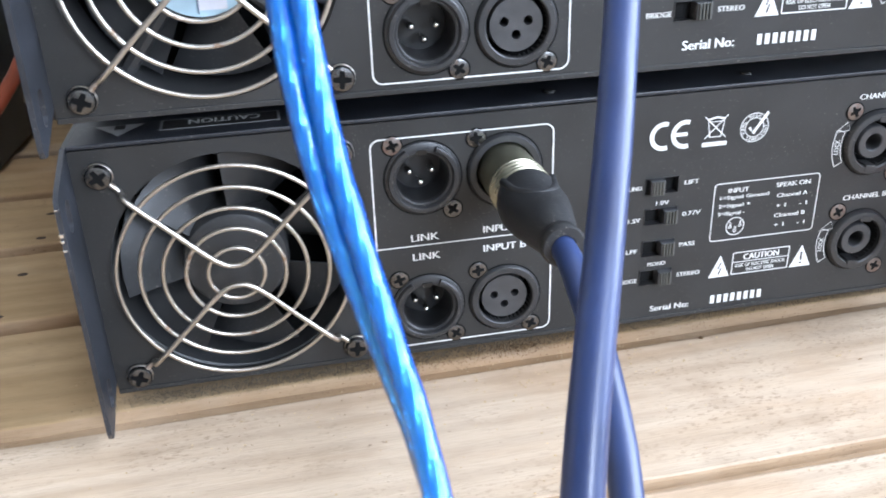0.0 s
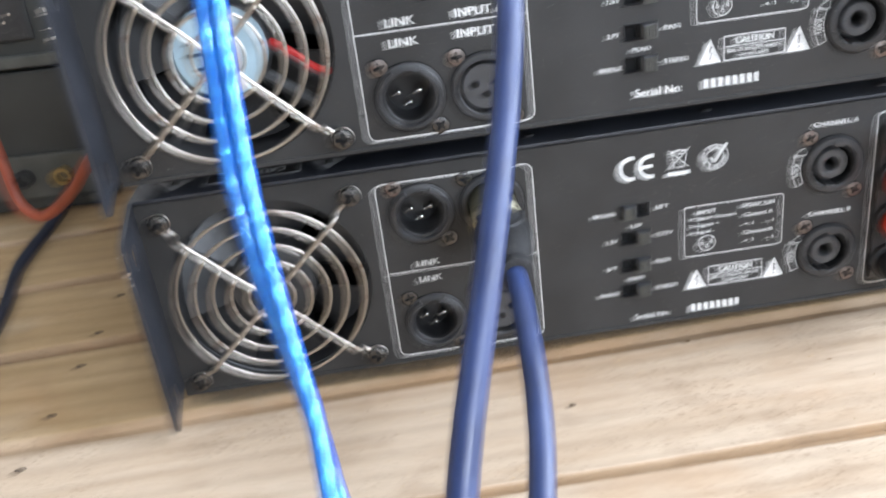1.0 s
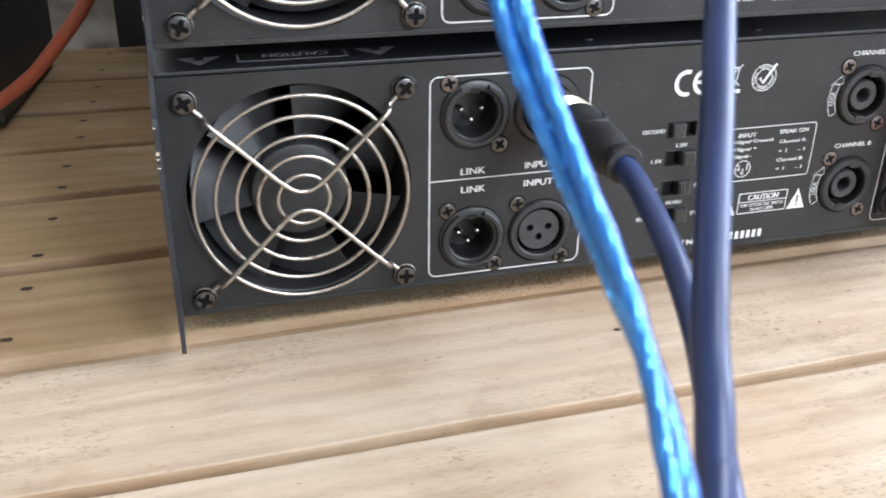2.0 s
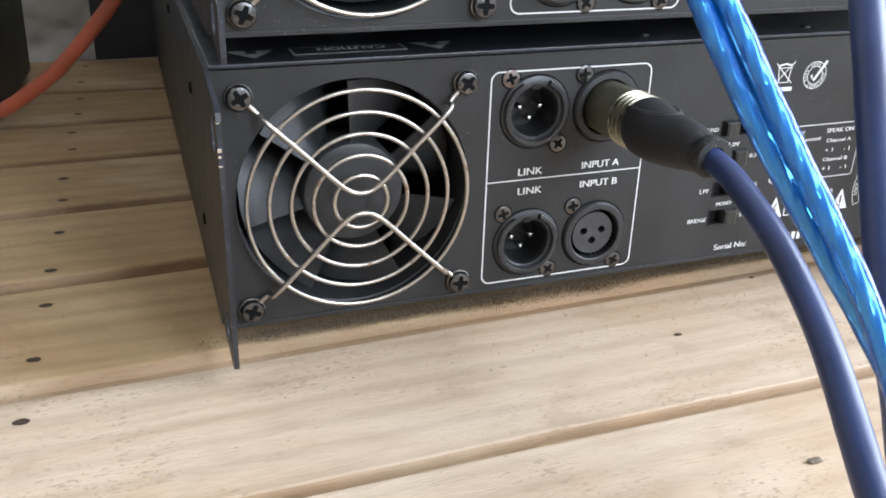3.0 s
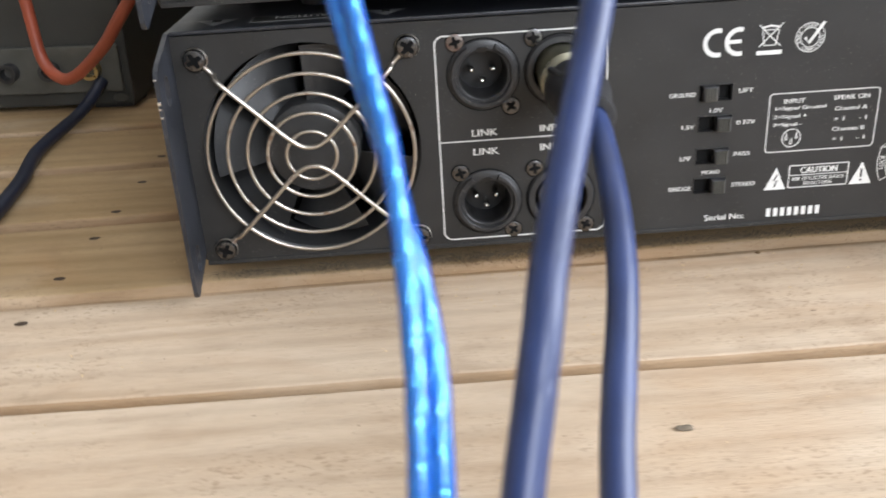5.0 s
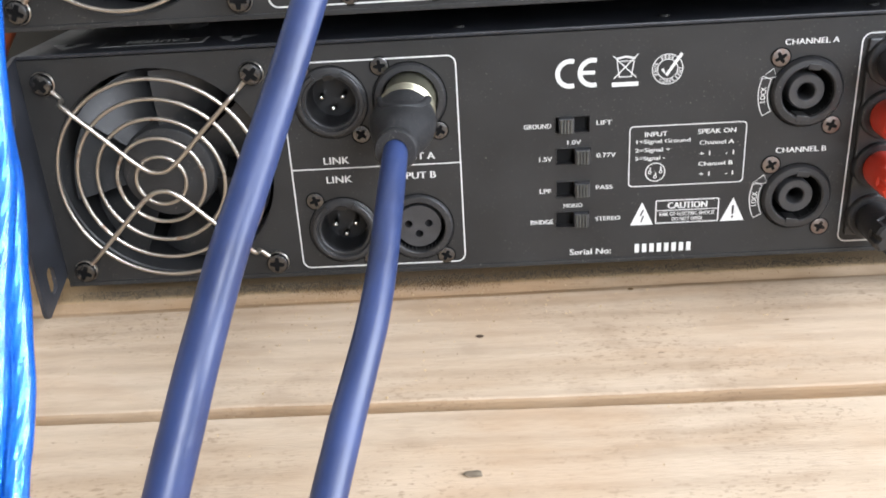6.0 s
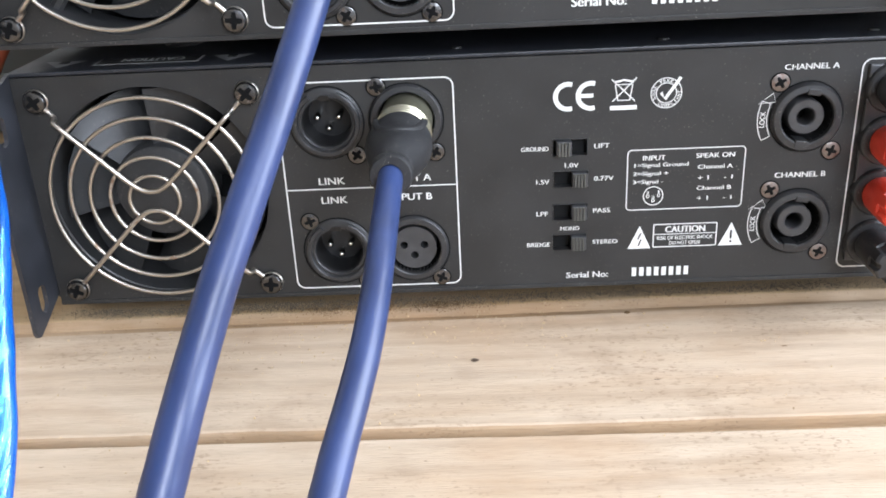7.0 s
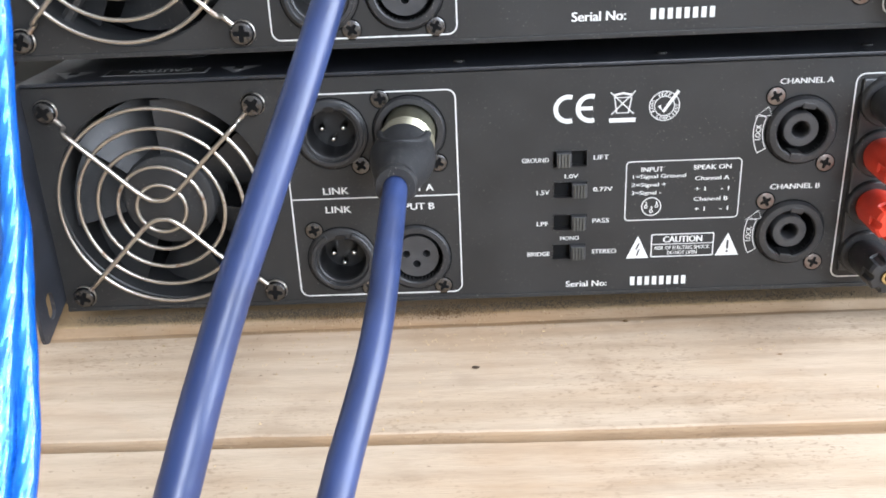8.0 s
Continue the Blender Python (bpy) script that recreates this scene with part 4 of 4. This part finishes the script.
twin = [(0.0450, 0.1500, 0.1985), (0.0500, 0.0500, 0.2020), (0.0600, -0.0300, 0.2090), (0.0700, -0.0840, 0.2060), (0.0730, -0.1110, 0.1850), (0.0734, -0.1180, 0.1720), (0.0742, -0.1253, 0.1605), (0.0753, -0.1330, 0.1480), (0.0770, -0.1390, 0.1370), (0.0789, -0.1455, 0.1288), (0.0828, -0.1562, 0.1152), (0.0857, -0.1641, 0.1060), (0.0877, -0.1732, 0.0970), (0.0894, -0.1815, 0.0878),
        (0.0904, -0.1885, 0.0780), (0.0905, -0.1948, 0.0700), (0.0900, -0.2030, 0.0540), (0.0880, -0.2130, 0.0330), (0.0850, -0.2280, 0.0130), (0.0820, -0.2550, 0.0050), (0.0780, -0.3300, 0.0050)]


def rope(path, runs, r, lobes, pitch, start, segs=30):
    """A twisted bundle of strands: a lobed section that turns along the path."""
    bm, rings = bmesh.new(), []
    for (q, d, s, u), run in zip(frames_along(path), runs):
        ring = []
        for k in range(segs):
            a = 2 * math.pi * k / segs
            rr = r * (0.78 + 0.22 * abs(math.cos(lobes / 2 * (a - 2 * math.pi * run / pitch - start))))
            ring.append(bm.verts.new(q + rr * (math.cos(a) * s + math.sin(a) * u)))
        rings.append(ring)
    for a, b in zip(rings, rings[1:]):
        for k in range(segs):
            j = (k + 1) % segs
            bm.faces.new((a[k], a[j], b[j], b[k]))
    return bm


def twin_cable(points):
    """Two clear blue cores side by side, twisted slowly, each round a rope of bright strands."""
    cable = empty("speaker_cable")
    tagged(cable, "twisted clear blue speaker cable with bright strands inside", "cable")
    base = smooth_path(points, 16)
    fr = frames_along(base)
    dist, lens = 0.0, []
    for i, q in enumerate(base):
        dist += (q - base[i - 1]).length if i else 0
        lens.append(dist)
    # the pair turns steadily on its way down: (height, angle)
    turns = ((0.150, -22), (0.130, -45), (0.116, -68), (0.106, -84), (0.098, -98), (0.088, -126), (0.078, -150), (0.050, -170))
    for side in (0, 1):
        core = []
        for i, (q, d, s, u) in enumerate(fr):
            s = (Vector((1, 0, 0)) - d * d.x).normalized()
            u = s.cross(d)
            a = turns[0][1] if q.y > -0.11 else np.interp(-q.z, [-z for z, _ in turns], [t for _, t in turns])
            a = side * math.pi + radians(a)
            core.append(q + 0.00192 * (math.cos(a) * s + math.sin(a) * u))
        jacket = part("jacket", tube(core, lambda k: 0.00206 + 0.00006 * math.sin(k * 130 + side), 16), M_CLEARBLUE, cable, smooth=60)
        part("wire_core", rope(core, lens, 0.00138, 5, 0.0330, side * 0.4), M_STRAND, jacket, "bright tinned wire core", smooth=80)


twin_cable(twin)

loop = [(-0.0500, 0.1300, 0.2100), (-0.0680, 0.1050, 0.1500), (-0.0715, 0.1000, 0.1100), (-0.0706, 0.1000, 0.0850), (-0.0682, 0.0980, 0.0650), (-0.0610, 0.0940, 0.0575), (-0.0515, 0.0880, 0.0595), (-0.0345, 0.0755, 0.0735), (-0.0245, 0.0675, 0.0850), (-0.0165, 0.0635, 0.0950), (-0.0110, 0.0615, 0.1025), (-0.0072, 0.0620, 0.1100), (-0.0040, 0.0750, 0.1250), (-0.0040, 0.0900, 0.1650), (0.0050, 0.1050, 0.1990), (0.0300, 0.1300, 0.1990), (0.0800, 0.1700, 0.1965)]
ob = part("orange_cable", tube(smooth_path(loop), 0.0026, 14), M_ORANGE, None, smooth=60)
tagged(ob, "orange red rubber cable looping beside the amplifiers", "cable")
low = [(-0.0880, 0.2360, 0.0200), (-0.0960, 0.2150, 0.0080), (-0.1020, 0.1560, 0.0042), (-0.0940, 0.1000, 0.0042), (-0.0950, 0.0300, 0.0042), (-0.1300, -0.0500, 0.0042), (-0.2200, -0.1200, 0.0042)]
ob = part("mains_cable", tube(smooth_path(low), 0.0034, 14), M_BLACKCABLE, None, smooth=60)
tagged(ob, "dark blue black mains cable lying on the slats", "cable")

# ---- the devices behind on the bench ----


def device(z0, z1, lower):
    d = empty("rack_device")
    tagged(d, "dark grey rack device with a row of connectors" if lower else "dark grey rack device stacked on another, round socket in its back", "audio device")
    x0, x1, y0, y1 = -0.440, -0.0730, 0.240, 0.385
    part("case", box(x0, x1, y0 + 0.002, y1, z0 + 0.003, z1, 0.0015), M_DEVICE, d)
    if lower:
        bm = lathe(0, 0, [(0, -0.0008), (0.0040, -0.0008), (0.0044, -0.0003), (0.0044, 0)], 28)
        bmesh.ops.transform(bm, matrix=pose(x1 - 0.0075, y0 + 0.0018, z0 + 0.0075) @ Matrix.Diagonal((1, 1, 0.62, 1)), verts=bm.verts)
        part("oval_badge", bm, M_DEVSTRIP, d, "small grey oval badge", smooth=40)
        part("connector_strip", box(x0 + 0.004, x1 - 0.004, y0 - 0.002, y0 + 0.002, z0 + 0.012, z0 + 0.040, 0.001), M_DEVSTRIP, d)
        for k in range(6):
            x = x1 - 0.020 - k * 0.024
            part("jack", lathe(x, z0 + 0.026, [(0.0055, 0), (0.0055, -0.006), (0.0035, -0.006), (0.0035, 0.002), (0, 0.002)], 20, y0=y0 - 0.002), M_BRASS if k == 0 else M_PLASTIC, d, "brass jack" if k == 0 else "", smooth=40)
    else:
        for k in range(3):
            x = x1 - 0.030 - k * 0.040
            part("socket_plate", box(x - 0.014, x + 0.014, y0 - 0.001, y0 + 0.002, z0 + 0.018, z0 + 0.048, 0.002), M_PLASTIC, d)
            for ox, oz in ((-0.004, 0.001), (0.004, 0.001), (0, -0.0035)):
                part("pin", lathe(x + ox, z0 + 0.033 + oz, [(0.0012, 0), (0.001, -0.001), (0, -0.001)], 10, y0=y0 - 0.001), M_PIN, d)
        part("ledge", box(x0, x1, y0 - 0.004, y0 + 0.002, z0 + 0.003, z0 + 0.010, 0.001), M_DEVSTRIP, d)
    for x in (x0 + 0.03, x1 - 0.015):
        for y in (y0 + 0.02, y1 - 0.02):
            part("foot", box(x - 0.012, x + 0.012, y - 0.012, y + 0.012, z0 - 0.0005, z0 + 0.0032, 0.0008), M_RUBBER, d)
    for o in d.children:
        for v in o.data.vertices:
            v.co.x += 0.11 * (v.co.y - y0)
    return d


device(0.0005, 0.092, True)
device(0.0922, 0.180, False)

# ---- bench, wall and room ----
BENCH = pose(0, 0, 0, 0, 0, 2.6)


def bench():
    t = empty("slatted_bench", BENCH)
    tagged(t, "pale sawn pine bench top of nailed slats with narrow gaps", "bench")
    rng = random.Random(5)
    # each joint: its place across at x = 0, how it runs off along x, and its width
    joints = ((-0.4400, 0, 0.006), (-0.3650, 0, 0.006), (-0.2930, -0.005, 0.006), (-0.2210, -0.010, 0.005), (-0.1490, -0.012, 0.005), (-0.0772, -0.0135, 0.0054), (-0.0054, 0.017, 0.0092),
              (0.0690, 0.030, 0.0094), (0.1420, 0.040, 0.0090), (0.2090, 0.030, 0.0080), (0.2740, 0.02, 0.007), (0.3430, 0, 0.007), (0.4320, 0, 0.007))
    nail_rows = {5: (0.20, 0.80), 6: (0.19, 0.78), 7: (0.10, 0.66), 8: (0.13, 0.62)}
    for k, ((s0, run0, gap0), (s1, run1, gap1)) in enumerate(zip(joints, joints[1:])):
        y0, y1 = s0 + gap0 / 2, s1 - gap1 / 2
        deep = 0.0072 if s0 > 0.02 else 0.0037
        bm = bmesh.new()
        nx = 260
        prof = [(y0 - gap0 + 0.0004, -0.022), (y0 - gap0 + 0.0004, -deep - 0.0006), (y0 - 0.16 * gap0, -deep), (y0 - 0.0002, -0.0011), (y0 + 0.0003, -0.0004), (y0 + 0.0011, 0.0), ((y0 + y1) / 2, 0.0), (y1 - 0.0011, 0.0), (y1 - 0.0003, -0.0004), (y1, -0.0011), (y1, -0.022)]
        rows = []
        dz = rng.uniform(-0.0006, 0.0)
        for i in range(nx + 1):
            x = -0.60 + 1.50 * i / nx
            w = 0.0005 * math.sin(x * 9 + k * 2.1) + 0.0003 * math.sin(x * 31 + k) + 0.0004 * noise.noise(Vector((x * 60, k * 3.7, 0))) + 0.00018 * noise.noise(Vector((x * 190, k * 3.7, 5)))
            rows.append([bm.verts.new((x, y + (run0 * x + w if j < 6 else (run0 + run1) / 2 * x if j == 6 else run1 * x + w * 0.6), z + dz)) for j, (y, z) in enumerate(prof)])
        for a, b in zip(rows, rows[1:]):
            for j in range(len(prof)):
                q = (j + 1) % len(prof)
                bm.faces.new((a[j], b[j], b[q], a[q]))
        for r in (rows[0], rows[-1]):
            bm.faces.new(r)
        bm.normal_update()
        for f in bm.faces:
            f.material_index = int(abs(f.normal.z) < 0.75 or max(v.co.z for v in f.verts) < -0.0025)
        slat = part("slat", bm, M_WOOD_OLD if s0 > -0.02 else M_WOOD, t, "browned older pine slat" if s0 > -0.02 else "pale newer pine slat", smooth=18)
        slat.data.materials.append(M_WOODEDGE)
        for row, base in enumerate((-0.0463, 0.62)):
            for f in nail_rows.get(k, (0.23, 0.76)):
                nyp = y0 + (y1 - y0) * f + rng.uniform(-0.0008, 0.0008) + run0 * base
                nxp = base + nyp * 0.10 + rng.uniform(-0.001, 0.001)
                bm = bmesh.new()
                vs = [bm.verts.new((nxp + 0.0025 * rng.uniform(0.8, 1.1) * math.cos(a), nyp + 0.0017 * rng.uniform(0.8, 1.1) * math.sin(a), dz + 0.0002)) for a in [2 * math.pi * i / 12 for i in range(12)]]
                c = bm.verts.new((nxp, nyp, dz + 0.0001))
                for i in range(12):
                    bm.faces.new((vs[i], vs[(i + 1) % 12], c))
                part("nail", bm, M_NAIL, slat)
    for x in (-0.043, 0.62):
        part("bearer", box(x - 0.035, x + 0.035, -0.42, 0.41, -0.075, -0.0232, 0.002), M_WOOD, t)
    for x in (-0.50, 0.80):
        for y in (-0.38, 0.37):
            part("leg", box(x - 0.03, x + 0.03, y - 0.03, y + 0.03, -0.752, -0.0232, 0.003), M_WOOD, t)
    for y in (-0.38, 0.37):
        part("rail", box(-0.53, 0.83, y - 0.032, y + 0.032, -0.14, -0.0760, 0.002), M_WOOD, t)


bench()


def chip(x, y, lx, ly, name, mat, label):
    rng = random.Random(int(x * 1e5))
    bm = bmesh.new()
    bmesh.ops.create_icosphere(bm, subdivisions=2, radius=1)
    for v in bm.verts:
        k = 1 + rng.uniform(-0.25, 0.25)
        v.co = Vector((x + v.co.x * lx * k, y + v.co.y * ly * k, 0.0001 + v.co.z * min(0.0007, ly * 0.45)))
    ob = part(name, bm, mat, None, smooth=70)
    tagged(ob, label, "debris")


chip(0.1675, -0.0315, 0.0013, 0.0008, "bark_chip", M_NAIL, "dark bark chip lying on a pine slat")
chip(0.1640, -0.1065, 0.0028, 0.0012, "wood_chip", M_DUST_SHADE, "brown wood chip lying on a pine slat")
chip(0.2270, -0.0450, 0.0012, 0.00014, "dark_splinter", M_NAIL, "thin dark splinter lying on a pine slat")
chip(0.2750, -0.0240, 0.0010, 0.0003, "bark_chip", M_DIRT, "brown bark chip lying on a pine slat")
chip(0.2250, 0.0020, 0.0010, 0.0008, "bark_chip", M_DIRT, "dark bark chip lying by the amplifier")


def scatter(name, mat, label, spots, size):
    """Many crumbs in one mesh."""
    rng = random.Random(11)
    verts, faces = [], []
    for cx, cy, sx, sy, n in spots:
        for _ in range(n):
            x, y, r = rng.gauss(cx, sx), rng.gauss(cy, sy), size * rng.uniform(0.4, 1.3)
            if y > 0.030:
                continue
            b = len(verts)
            a0 = rng.uniform(0, 6.28)
            for k in range(4):
                a = a0 + k * 1.57
                verts.append((x + r * rng.uniform(0.6, 1.3) * math.cos(a), y + r * rng.uniform(0.6, 1.3) * math.sin(a), -0.0003))
            verts.append((x, y, r * rng.uniform(0.5, 1.0)))
            faces += [(b + k, b + (k + 1) % 4, b + 4) for k in range(4)]
    me = bpy.data.meshes.new(name)
    me.from_pydata(verts, [], faces)
    me.materials.append(mat)
    tagged(new(name, me), label, "dust", kind="stuff")


scatter("sawdust_crumbs", M_DUST, "pale sawdust crumbs scattered on the slats", [(0.16, -0.005, 0.05, 0.009, 200), (0.14, -0.03, 0.09, 0.02, 110), (0.10, -0.09, 0.10, 0.03, 40), (0.06, -0.02, 0.05, 0.02, 50)], 0.00034)
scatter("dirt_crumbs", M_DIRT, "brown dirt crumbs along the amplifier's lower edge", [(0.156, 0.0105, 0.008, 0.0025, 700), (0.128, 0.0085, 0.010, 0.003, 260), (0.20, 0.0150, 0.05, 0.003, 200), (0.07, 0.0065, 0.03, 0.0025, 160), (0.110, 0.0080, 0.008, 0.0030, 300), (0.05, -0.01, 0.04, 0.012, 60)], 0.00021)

# real dust, packed densely so its colour also gives the shade under the edge
scatter("grey_dust_and_shade", M_DUST_SHADE, "grey brown dust, also standing in for shade along the amplifier's lower edge", [(0.03 + 0.02 * k, 0.0070 + 0.00125 * k, 0.012, 0.0024, 1150 if k < 5 else 750) for k in range(15)], 0.00016)


def masonry():
    """The whitewashed wall behind the bench, with a lumpy hand-laid coat where it stands open to view."""
    wall = part("wall_north", box(-2.2, 1.5, 0.4700, 0.62, -0.75, 1.9), M_WALL, None)
    tagged(wall, "rough whitewashed masonry wall behind the bench", "wall", kind="structure")
    bm, nx, nz = bmesh.new(), 170, 90
    rows = []
    for i in range(nz + 1):
        z = -0.04 + 0.30 * i / nz
        row = []
        for k in range(nx + 1):
            x = -0.46 + 0.52 * k / nx
            p = Vector((x, 0.3, z))
            bed = min(abs((z + 0.004 * noise.noise(p * 25)) % 0.092 - 0.046), 0.012) / 0.012
            out = 0.012 + 0.010 * noise.noise(p * 14) + 0.006 * noise.noise(p * 37) + 0.0045 * noise.noise(p * 80) + 0.0022 * noise.noise(p * 190) + 0.004 * bed
            rim = min(i, nz - i, k, nx - k) == 0
            row.append(bm.verts.new((x, 0.4698 if rim else 0.4600 - out, z)))
        rows.append(row)
    for a, b in zip(rows, rows[1:]):
        for k in range(nx):
            bm.faces.new((a[k], a[k + 1], b[k + 1], b[k]))
    part("whitewash_coat", bm, M_WALL, wall, smooth=70)


masonry()


def room():
    tag = lambda ob, label, cat: tagged(ob, label, cat, kind="structure")
    # unseen room shell, added to hold in and bounce the daylight
    tag(part("floor", box(-2.2, 1.6, -2.5, 0.62, -0.85, -0.752), M_FLOOR), "grey concrete floor", "floor")
    tag(part("ceiling", box(-2.2, 1.6, -2.5, 0.62, 1.9, 2.0), M_ROOM), "unseen pale ceiling, added to bounce daylight", "ceiling")
    # unseen wall, its cream chosen to throw warm fill on the amplifiers' left side
    tag(part("bounce_wall_west", box(-2.3, -2.2, -2.5, 0.62, -0.75, 1.9), M_DULL), "unseen warm cream wall, added to bounce light from the left", "wall")
    # south wall round an assumed window opening, east wall round an assumed doorway
    bm = box(-2.2, 0.55, -2.5, -2.36, -0.75, 1.9)
    box(1.45, 1.5, -2.5, -2.36, -0.75, 1.9, bm=bm)
    box(0.55, 1.45, -2.5, -2.36, -0.75, 0.50, bm=bm)
    box(0.55, 1.45, -2.5, -2.36, 1.87, 1.9, bm=bm)
    tag(part("wall_south", bm, M_ROOM), "unseen pale plaster wall, added, with an assumed window opening", "wall")
    bm = box(1.5, 1.6, -2.5, -0.80, -0.75, 1.9)
    box(1.5, 1.6, 0.20, 0.62, -0.75, 1.9, bm=bm)
    box(1.5, 1.6, -0.80, 0.20, 1.65, 1.9, bm=bm)
    tag(part("wall_east", bm, M_ROOM), "unseen pale plaster wall, added, with an assumed open doorway", "wall")
    tag(part("ground", box(-40, 40, -40, 40, -0.95, -0.86), M_FLOOR), "pale ground outside the openings", "ground")


room()
